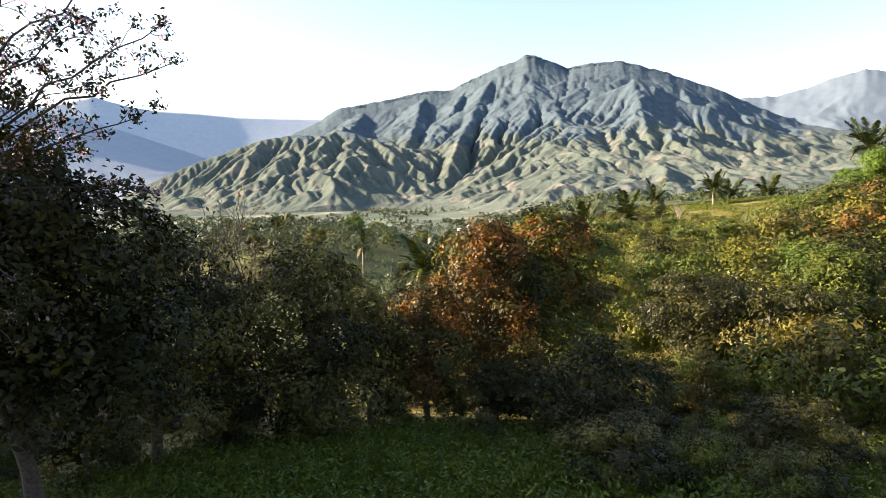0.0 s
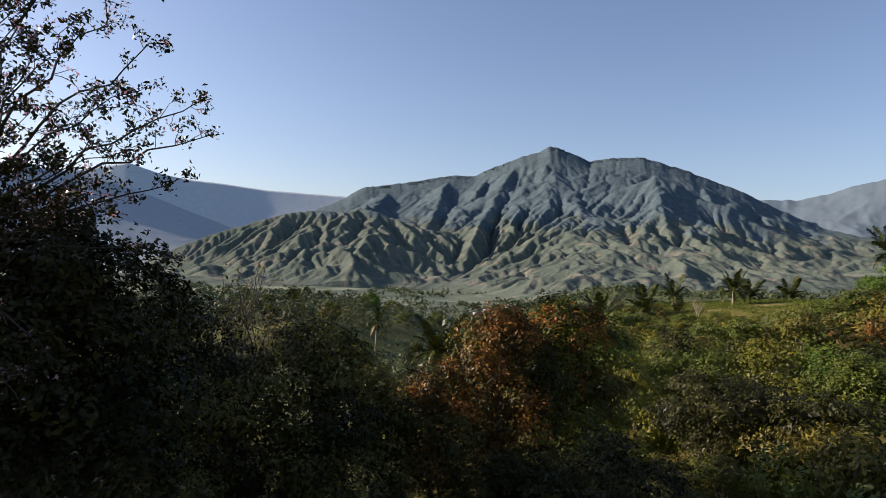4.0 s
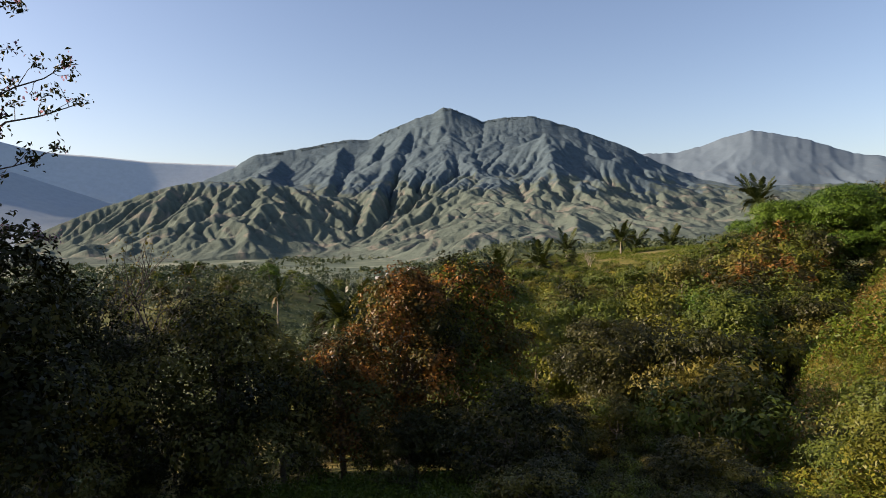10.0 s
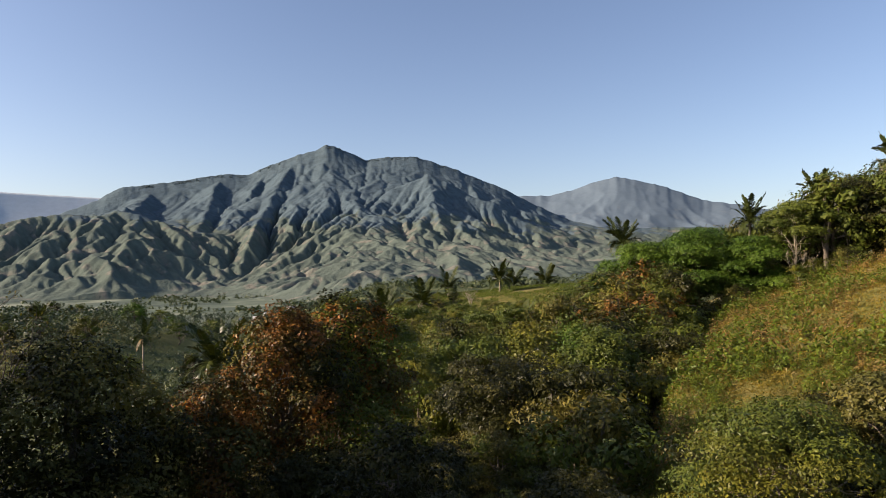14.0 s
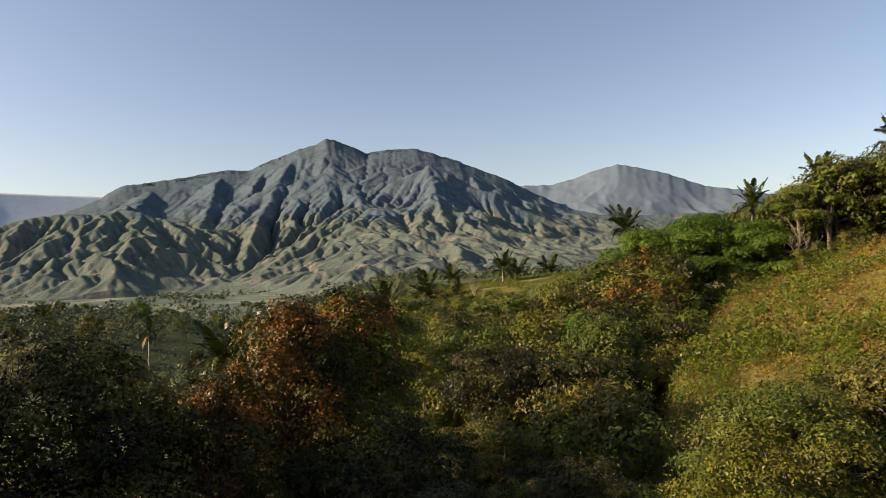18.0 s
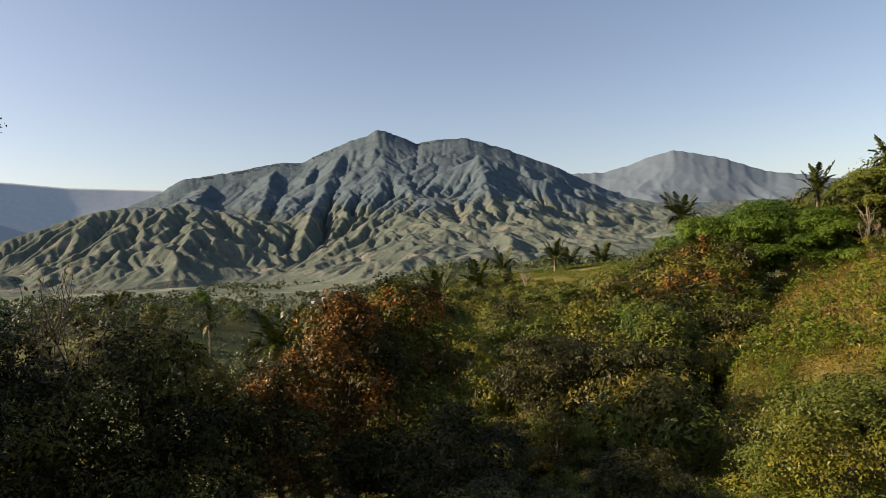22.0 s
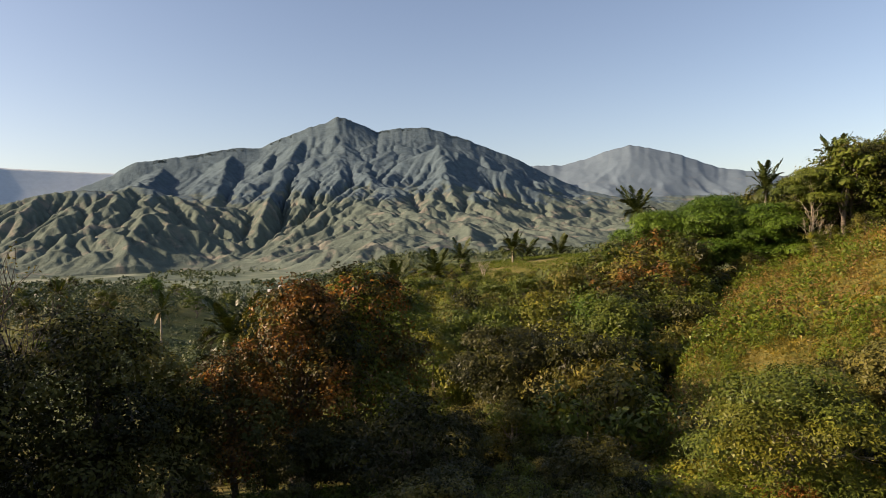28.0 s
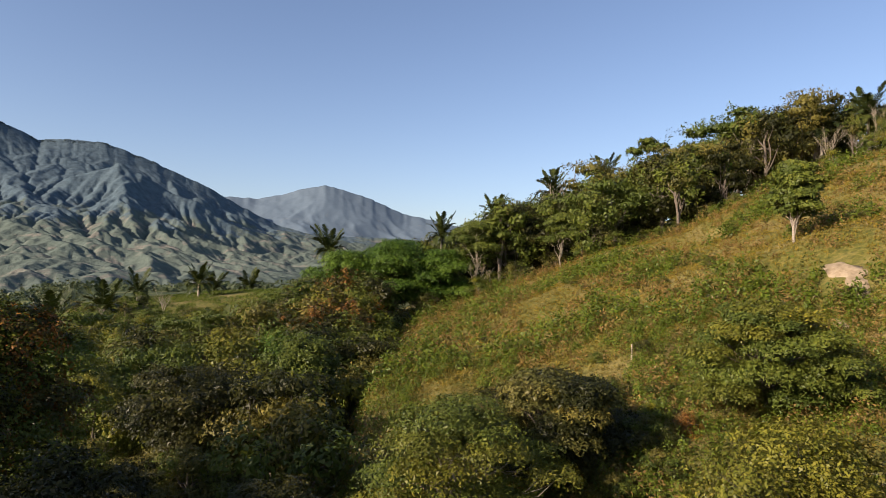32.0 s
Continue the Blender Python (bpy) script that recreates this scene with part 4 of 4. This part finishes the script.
# ---- repeated trees: one of each kind, then copies ----
KINDS = {}
for key, mats, lab, mk in (
        ("dark_a", (M_DARK, M_MID), "dark-green broadleaf tree in the scrub", lambda: round_lobes(8, 0.36, 0.12, 0.72, 0.24)),
        ("dark_b", (M_DARK, M_OLIVE), "dense dark-green bush with an uneven crown", lambda: round_lobes(8, 0.42, 0.22, 0.70, 0.22)),
        ("mid_a", (M_MID, M_DARK), "green broadleaf tree with a rounded crown", lambda: round_lobes(9, 0.4, 0.12, 0.72, 0.23)),
        ("mid_b", (M_MID, M_YELLOW), "green bush with lighter leaf tips", lambda: round_lobes(7, 0.36, 0.18, 0.72, 0.22)),
        ("olive", (M_OLIVE, M_MID), "olive-green bush with thin leaves", lambda: round_lobes(8, 0.42, 0.2, 0.72, 0.22)),
        ("yellow", (M_YELLOW, M_OLIVE), "yellow-green leafy bush on the slope", lambda: round_lobes(6, 0.45, 0.2, 0.68, 0.26)),
        ("layer_a", (M_MID, M_MID), "spreading green tree with feathery tiers", lambda: layer_lobes(11, 0.6, 0.42, 0.92, 0.27)),
        ("layer_b", (M_DARK, M_OLIVE), "dark spreading tree with flat leaf tiers", lambda: layer_lobes(12, 0.55, 0.35, 0.92, 0.26)),
        ("bright", (M_BRIGHT, M_MID), "bright-green leafy tree on the slope", lambda: round_lobes(8, 0.4, 0.2, 0.72, 0.24)),
        ("tall", (M_MID, M_OLIVE), "tall tree with a slim high crown", lambda: round_lobes(7, 0.22, 0.45, 0.78, 0.17)),
        ("rusty", (M_RUST, M_OLIVE), "low bush with rust-brown leaves", lambda: round_lobes(7, 0.45, 0.2, 0.7, 0.24))):
    lobes = mk()
    word = "bush" if "bush" in lab else "tree"
    for far in (False, True):
        KINDS[key + "_far" * far] = tree(word, 40 - 4 * len(KINDS), -60, 6.0, lobes, mats[0], lab, category=word, extra=(mats[1], 0.35), leaf_size=0.23 if far else 0.2, tri=True,
                                         density=0.2 if far else 0.3, clump_r=0.32 if far else 0.27, per=17 if far else 22, up=1.1 if "layer" in key else 0.7,
                                         fork=0.2 if "layer" in key else 0.35, bunches=3, twigs=0 if far else 1)
KINDS["bare"] = bare_tree("bare_tree", -60, -60, 6.0, "leafless grey tree among green ones", M_BARK_PALE, M_DRY, 0.2, 60, depth=3)
USED = set()


def plant(key, az, d, h, group, squeeze=1.0):
    if key == "bare" and d < 60:
        key = "layer_a"
    if d > 66 and key != "bare":
        key += "_far"
    x, y = at(az, d)
    s = h / 6.0
    m = Matrix.Translation((x, y, float(land(x, y)) - 0.15)) @ Euler((0, 0, rng.uniform(0, 6.28))).to_matrix().to_4x4()
    m = m @ Matrix.Diagonal((s * squeeze, s * squeeze, s, 1))
    if key in USED:
        m = m @ Matrix.Diagonal(tuple(1 / c for c in KINDS[key].scale) + (1,))
        ob = copy_thing(KINDS[key], m)
    else:
        USED.add(key)
        ob = KINDS[key]
        ob.matrix_basis = m
    ob["group"] = group
    return ob


def scatter(n, az0, az1, d0, d1, gap, keep):
    """Well-spaced spots by area in a sector."""
    out = []
    for _ in range(n * 12):
        az, d = rng.uniform(az0, az1), math.sqrt(rng.uniform(d0 ** 2, d1 ** 2))
        x, y = at(az, d)
        if keep(az, d) and all((x - p) ** 2 + (y - q) ** 2 > gap ** 2 for p, q, _, _ in out):
            out.append((x, y, az, d))
        if len(out) >= n:
            break
    return [(az, d) for _, _, az, d in out]


def pick(weights):
    names = list(weights)
    w = np.array([weights[k] for k in names], float)
    return names[int(rng.choice(len(names), p=w / w.sum()))]


# wood on the hill behind the grassy crest
WOOD_AZ = [22, 26.5, 27.9, 29.8, 33.8, 37.2, 40.6, 44.3, 48.3, 50.5, 54.9, 60.2, 68]
WOOD_EL = [1.5, 3.8, 6.1, 6.3, 7.5, 8.6, 9.6, 10.7, 11.5, 13.9, 14.7, 13.5, 14]
for az, d in scatter(150, 23.5, 66, 81, 132, 2.6, lambda a, d: d > 83 + (16 if a < 29.5 else 0) + 3 * math.sin(a * 1.7) + float(np.interp(a, [46, 50, 54, 58], [0, 6, 16, 18]))):
    room = 90 + d * math.tan(radians(np.interp(az, WOOD_AZ, WOOD_EL))) - float(land(*at(az, d)))
    h = min(room * rng.uniform(0.72, 1.1), 14)
    if h > 2.0:
        plant(pick({"dark_a": 3, "dark_b": 3, "mid_a": 3, "mid_b": 2, "olive": 3, "layer_a": 2, "layer_b": 2, "tall": 3, "bright": 0.6, "bare": 0.5, "rusty": 0.3}), az, d, h,
              "trees of the hill wood", rng.uniform(0.75, 1.05))
# bushes along the wood's edge
for az, d in scatter(46, 25, 66, 78, 90, 1.6, lambda a, d: True):
    plant(pick({"olive": 3, "dark_b": 3, "mid_b": 3, "yellow": 1}), az, d + float(np.interp(az, [46, 54, 58], [0, 8, 10])), rng.uniform(1.5, 3.6), "bushes at the wood's edge", 1.2)
# scrub on the knoll below the palms
for az, d in scatter(150, -9, 22, 27, 108, 3.2, lambda a, d: not (2 < a < 13 and d > 90) and a < hill_edge(d) - 0.8):
    room = 90 + d * math.tan(radians(np.interp(az, [-9, -5, 0, 6, 12, 15, 18], [-4.0, -4.2, -3.6, -3.4, -2.2, -0.6, 0.4]) - 9.0 * max(0, 60 - d) / 33)) - float(land(*at(az, d)))
    h = np.clip(room * rng.uniform(0.75, 1.2), 1.8, 8.5)
    plant(pick({"dark_a": 1.6, "dark_b": 0.8, "mid_a": 3, "mid_b": 2.4, "olive": 3, "yellow": 2, "layer_a": 5, "layer_b": 3, "bright": 1, "bare": 0.4, "rusty": 0.6}), az, d, h,
          "scrub on the knoll", rng.uniform(0.85, 1.15))
for az, d, h in ((13.4, 66, 4.2), (14.6, 71, 4.8), (16.0, 74, 4.6), (17.2, 70, 3.8), (3.2, 88, 4.0)):
    plant("bare", az, d, h, "scrub on the knoll")
# lone trees on the lower hills
for az, d in scatter(46, -37, -10, 105, 330, 9, lambda a, d: d > 130 or a < -16):
    plant(pick({"dark_a": 3, "mid_a": 4, "olive": 3, "layer_a": 2, "bright": 1, "rusty": 0.4}), az, d, rng.uniform(4.0, 8.5), "trees on the lower hills", rng.uniform(0.9, 1.2))
# undergrowth between the near trees; mostly dark leaf kinds, to stand in for shade
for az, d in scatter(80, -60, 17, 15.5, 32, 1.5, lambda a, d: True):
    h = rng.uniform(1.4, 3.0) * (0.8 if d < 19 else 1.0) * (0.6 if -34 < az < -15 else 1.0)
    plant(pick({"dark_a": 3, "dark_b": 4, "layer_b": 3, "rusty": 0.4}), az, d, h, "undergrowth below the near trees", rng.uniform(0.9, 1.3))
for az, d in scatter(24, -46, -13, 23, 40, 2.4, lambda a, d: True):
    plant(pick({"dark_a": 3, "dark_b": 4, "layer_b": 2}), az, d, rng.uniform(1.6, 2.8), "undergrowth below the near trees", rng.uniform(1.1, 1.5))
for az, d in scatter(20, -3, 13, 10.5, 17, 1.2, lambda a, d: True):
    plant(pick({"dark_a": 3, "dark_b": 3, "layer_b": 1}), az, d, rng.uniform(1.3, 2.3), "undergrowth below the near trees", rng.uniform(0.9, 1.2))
# bushes on the grassy slope
for az, d in scatter(70, 21, 66, 30, 76, 2.2, lambda a, d: True):
    plant(pick({"olive": 3, "mid_b": 2, "yellow": 2, "dark_b": 1, "rusty": 0.6}), az, d, rng.uniform(0.5, 1.2), "bushes on the grassy slope", rng.uniform(1.1, 1.6))
# foot of the grassy hill
for az, d in scatter(26, 20, 64, 17, 34, 1.8, lambda a, d: d < 20 or 40 < a < 48):
    plant(pick({"olive": 3, "yellow": 3, "mid_b": 2, "rusty": 0.5}), az, d, rng.uniform(0.9, 1.8), "bushes at the hill's foot", 1.2)
for k in list(KINDS):
    if k not in USED:
        plant(k.replace("_far", ""), -62 - 2 * len(USED), 90 if "far" in k else 40, 3, "undergrowth below the near trees")


# ---- grass, weeds and far woods ----
def stuff(name, co, faces, material, label, category):
    ob = new(name, mesh_of(name, co, faces, material))
    return tagged(ob, label, category, kind="stuff")


def spots(n, az0, az1, d0, d1, keep=None):
    az, d = rng.uniform(az0, az1, n), np.sqrt(rng.uniform(d0 ** 2, d1 ** 2, n))
    x, y = d * np.sin(np.radians(az)), d * np.cos(np.radians(az))
    if keep is not None:
        k = keep(az, d, x, y)
        x, y = x[k], y[k]
    return np.stack([x, y, land(x, y)], -1)


def tufts(p, per, size, spread, rise=0.5, aspect=0.35):
    i = np.repeat(np.arange(len(p)), per)
    off = rng.normal(size=(len(i), 3)) * spread
    off[:, 2] = np.abs(off[:, 2]) * rise + size * 0.25
    facing = rng.normal(size=(len(i), 3)) * [1, 1, 0.6] + [0, 0, 0.35]
    return leaf_quads(p[i] + off, facing, size, aspect, 0.2, True)


SOIL = reach(58.5, 0.7)


def patchy(seed, lo, scale=6.0):
    return lambda az, d, x, y: (fbm(x / scale, y / scale, 3, seed) > lo) & (az > hill_edge(d) - 1.5) & ~((np.abs(az - 58.5) < 1.5) & (np.abs(d - SOIL) < 2.6))


stuff("hill_grass", *tufts(spots(26000, 15, 66, 40, 88, patchy(201, 0.0)), 5, 0.24, 0.16, 0.7, 0.3), M_GRASS, "dry yellow-green grass on the hillside", "grass")
stuff("hill_grass", *tufts(spots(17000, 15, 66, 15, 44, patchy(202, 0.0)), 6, 0.15, 0.12, 0.7, 0.3), M_GRASS, "dry yellow-green grass at the hill's foot", "grass")


def mounds(p, per, size, r, h):
    """Leafy heaps: each a low dome of leaves that look outward."""
    i = np.repeat(np.arange(len(p)), per)
    a, rho = rng.uniform(0, 6.28, len(i)), np.sqrt(rng.random(len(i)))
    s = rng.uniform(0.5, 1.6, len(p))[i]
    tang = np.stack([np.cos(a), np.sin(a), 0 * a], -1)
    off = tang * (r * s * rho)[:, None]
    off[:, 2] = h * s * (1 - rho ** 2) * rng.uniform(0.6, 1.2, len(i)) + 0.05
    facing = tang * (0.9 * rho)[:, None] + rng.normal(size=(len(i), 3)) * 0.3 + [0, 0, 0.6]
    return leaf_quads(p[i] + off, facing, size, 0.6, 0.25, True)


stuff("hill_shrubs", *mounds(spots(2600, 15, 66, 22, 84, patchy(205, 0.45, 4.0)), 48, 0.17, 0.5, 0.9), M_BRUSH, "low dry brown heaps of brush on the hillside", "brush")
stuff("hill_vines", *mounds(spots(4600, 15, 66, 42, 84, patchy(203, 0.46)), 34, 0.24, 0.45, 1.2), M_WEED, "green creepers in patches on the hillside", "weeds")
stuff("hill_vines", *mounds(spots(2600, 15, 66, 17, 43, patchy(203, 0.45)), 64, 0.12, 0.34, 0.8), M_WEED, "green creepers at the hill's foot", "weeds")
stuff("knoll_grass", *tufts(spots(15000, -8, 20, 60, 118, lambda az, d, x, y: fbm(x / 8, y / 8, 3, 207) > 0.3), 6, 0.24, 0.2), M_WEED, "yellow-green grass on the knoll", "grass")
stuff("weed_clumps", *mounds(spots(1500, -60, 24, 5.5, 19), 30, 0.085, 0.2, 0.42), M_WEED, "leafy weeds in clumps on the shaded slope", "weeds")
stuff("near_weeds", *tufts(spots(15000, -60, 24, 7, 19), 9, 0.11, 0.11, 2.0, 0.4), M_WEED, "low green weeds on the shaded slope", "weeds")


def far_trees(p, size, leaves=14, leaf=0.55):
    i = np.repeat(np.arange(len(p)), leaves)
    s = (size * rng.uniform(0.6, 1.4, len(p)))[i][:, None]
    v = unit(rng.normal(size=(len(i), 3)))
    v[:, 2] = np.abs(v[:, 2])
    c = p[i] + v * s * [0.5, 0.5, 0.75] + s * [0, 0, 0.1]
    return leaf_quads(c, v + rng.normal(size=v.shape) * 0.4 + [0, 0, 0.3], 1.0, 0.8, 0.25, True)[0].reshape(-1, 3, 3), c, s * leaf


def far_wood(name, p, size, material, label, leaves=14, leaf=0.5):
    q, c, s = far_trees(p, size, leaves, leaf)
    q = c[:, None] + (q - c[:, None]) * s[:, None]
    stuff(name, q.reshape(-1, 3), np.arange(3 * len(q)).reshape(-1, 3), material, label, "trees")


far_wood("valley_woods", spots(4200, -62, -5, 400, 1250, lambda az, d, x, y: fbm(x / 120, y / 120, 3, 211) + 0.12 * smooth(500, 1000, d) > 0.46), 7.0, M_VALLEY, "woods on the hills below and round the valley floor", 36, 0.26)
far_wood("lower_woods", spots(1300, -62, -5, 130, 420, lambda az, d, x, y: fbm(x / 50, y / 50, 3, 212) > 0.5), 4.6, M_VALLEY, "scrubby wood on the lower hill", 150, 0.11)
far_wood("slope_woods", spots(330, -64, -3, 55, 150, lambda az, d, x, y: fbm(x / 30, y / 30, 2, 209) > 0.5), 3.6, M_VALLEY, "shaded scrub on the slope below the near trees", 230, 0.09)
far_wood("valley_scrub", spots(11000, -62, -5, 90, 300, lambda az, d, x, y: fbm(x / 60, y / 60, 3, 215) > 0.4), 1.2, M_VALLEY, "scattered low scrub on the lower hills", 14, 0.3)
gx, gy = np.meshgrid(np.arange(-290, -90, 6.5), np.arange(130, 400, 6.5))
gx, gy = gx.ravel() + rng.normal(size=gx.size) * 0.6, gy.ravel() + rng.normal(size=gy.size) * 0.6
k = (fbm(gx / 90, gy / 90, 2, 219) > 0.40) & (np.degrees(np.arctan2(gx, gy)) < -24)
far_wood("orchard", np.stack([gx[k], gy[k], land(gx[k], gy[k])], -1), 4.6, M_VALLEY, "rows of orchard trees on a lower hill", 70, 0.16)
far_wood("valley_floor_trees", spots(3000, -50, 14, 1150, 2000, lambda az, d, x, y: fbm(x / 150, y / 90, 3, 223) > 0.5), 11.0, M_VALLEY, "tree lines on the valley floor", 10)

# ---- small things far and near ----
M_PLASTER, _t, _p = nodes_of("pale_plaster")
_t.links.new(ramp(_t, noise_node(_t, 0.8, 4), [(0.3, (0.34, 0.33, 0.30)), (0.7, (0.5, 0.48, 0.45))]), _p.inputs["Base Color"])
M_ROOF, _t, _p = nodes_of("tin_roof")
_t.links.new(ramp(_t, noise_node(_t, 0.5, 4), [(0.35, (0.24, 0.25, 0.26)), (0.7, (0.34, 0.33, 0.32))]), _p.inputs["Base Color"])
_p.inputs["Roughness"].default_value = 0.6
M_SOIL, _t, _p = nodes_of("bare_soil")
_n = noise_node(_t, 1.6, 7, 0.65)
_t.links.new(ramp(_t, _n, [(0.3, (0.16, 0.115, 0.06)), (0.5, (0.28, 0.21, 0.125)), (0.75, (0.40, 0.32, 0.21))]), _p.inputs["Base Color"])
_p.inputs["Roughness"].default_value = 0.95
bump(_t, _p, _n, 0.8, 0.15)
M_WOOD = bark_material("weathered_wood", (0.22, 0.18, 0.12), (0.45, 0.38, 0.28))


def box(x0, x1, y0, y1, z0, z1):
    co = np.array([(x, y, z) for x in (x0, x1) for y in (y0, y1) for z in (z0, z1)], float)
    return co, np.array([(0, 1, 3, 2), (4, 6, 7, 5), (0, 4, 5, 1), (2, 3, 7, 6), (0, 2, 6, 4), (1, 5, 7, 3)])


def house(az, d, w, l, h, turn):
    x, y = at(az, d)
    root = thing("house", x, y, "small pale house with a tin roof in the valley", "house", "houses in the valley", 0.3)
    root.rotation_euler = (0, 0, turn)
    part("wall", mesh_of("wall", *box(-l / 2, l / 2, -w / 2, w / 2, 0, h), M_PLASTER), root)
    e, t = 0.5, 0.12
    for s in (-1, 1):
        co = np.array([(-l / 2 - e, s * (w / 2 + e), h - 0.2), (l / 2 + e, s * (w / 2 + e), h - 0.2), (l / 2 + e, 0, h + w * 0.3), (-l / 2 - e, 0, h + w * 0.3)])
        co = np.concatenate([co, co + [0, 0, t]])
        part("roof", mesh_of("roof", co, np.array([(0, 1, 2, 3), (4, 7, 6, 5), (0, 4, 5, 1), (1, 5, 6, 2), (2, 6, 7, 3), (3, 7, 4, 0)]), M_ROOF), root)
    for k in range(3):
        u = -l / 2 + l * (k + 0.5) / 3
        part("window", mesh_of("window", *box(u - 0.5, u + 0.5, -w / 2 - 0.05, -w / 2 + 0.05, 1.0, 2.1), M_BARK), root)


for az, d, w, l, h, turn in ((-15.2, 1010, 7, 14, 4, 0.3), (-14.2, 1060, 8, 18, 4.5, -0.2), (-13.2, 1030, 7, 12, 4, 0.5), (-16.8, 1090, 7, 13, 4, 0.1), (-12.4, 1120, 8, 16, 5, -0.4), (-17.9, 980, 6, 11, 4, 0.8)):
    house(az, d, w, l, h, turn)


def drape(name, centre_line, half, lift, material, label, category, ragged=0.0):
    """A strip laid on the land along a line of spots."""
    P = np.asarray(centre_line, float)
    T = unit(np.gradient(P, axis=0))
    N = np.stack([-T[:, 1], T[:, 0]], -1)
    rows = []
    for u in np.linspace(-1, 1, 9):
        q = P + N * (half * u)[:, None] * (1 + ragged * (fbm(P[:, 0] * 0.9 + 3 * u, P[:, 1] * 0.9, 2, 303)[:, None] - 0.5))
        rows.append(np.stack([q[:, 0], q[:, 1], land(q[:, 0], q[:, 1]) + lift * (1 - abs(u) ** 3)], -1))
    G = np.stack(rows, 1)
    me = grid_mesh(name, G[..., 0], G[..., 1], G[..., 2])
    me.materials.append(material)
    return tagged(new(name, me), label, category, kind="structure")


u = np.linspace(0, 1, 60)
drape("dirt_road", [at(a, r) for a, r in zip(-21.5 + 9 * u, 232 + 40 * u ** 2)], np.full(60, 2.2), 0.6, M_SOIL, "pale dirt road across the lower hill", "road")
for az0, az1, e0, e1, wid in ((57.2, 59.8, 1.05, 0.35, 0.6), (58.9, 59.9, 0.3, -1.6, 0.45), (57.6, 58.8, -3.2, -3.5, 0.35), (48.8, 50.4, -1.4, -1.6, 0.25)):
    u = np.linspace(0, 1, 30)
    drape("bare_soil", [at(az0 + (az1 - az0) * q, reach(az0, e0) + (reach(az1, e1) - reach(az0, e0)) * q) for q in u], wid * np.sin(np.pi * (0.04 + 0.92 * u)) ** 0.6, 0.13, M_SOIL,
          "patch of bare pale soil on the slope", "soil", 1.6)
x, y = at(43.0, reach(43.0, -7.1))
post = thing("fence_post", x, y, "weathered wooden post on the grassy slope", "post", sink=0.3)
part("shaft", mesh_of("shaft", *tube([(0, 0, 0), (0.01, 0, 0.6), (0.02, 0.01, 1.2)], [0.055, 0.052, 0.045], 8), M_WOOD, True), post)
part("cap", mesh_of("cap", *tube([(0.02, 0.01, 1.19), (0.02, 0.01, 1.22), (0.02, 0.01, 1.23)], [0.05, 0.04, 0.001], 8), M_WOOD, True), post)
plant("dark_b", 44.2, reach(44.2, -6.9), 1.3, "bushes at the hill's foot", 1.3)

# small trees along the mountain's skyline
a = rng.uniform(-27, 7, 700)
a = a[fbm(a * 1.3, a * 0, 2, 231) > 0.45]
rr = np.full(len(a), 4092.0) - rng.uniform(0, 40, len(a))
X, Y = rr * np.sin(np.radians(a)), rr * np.cos(np.radians(a))
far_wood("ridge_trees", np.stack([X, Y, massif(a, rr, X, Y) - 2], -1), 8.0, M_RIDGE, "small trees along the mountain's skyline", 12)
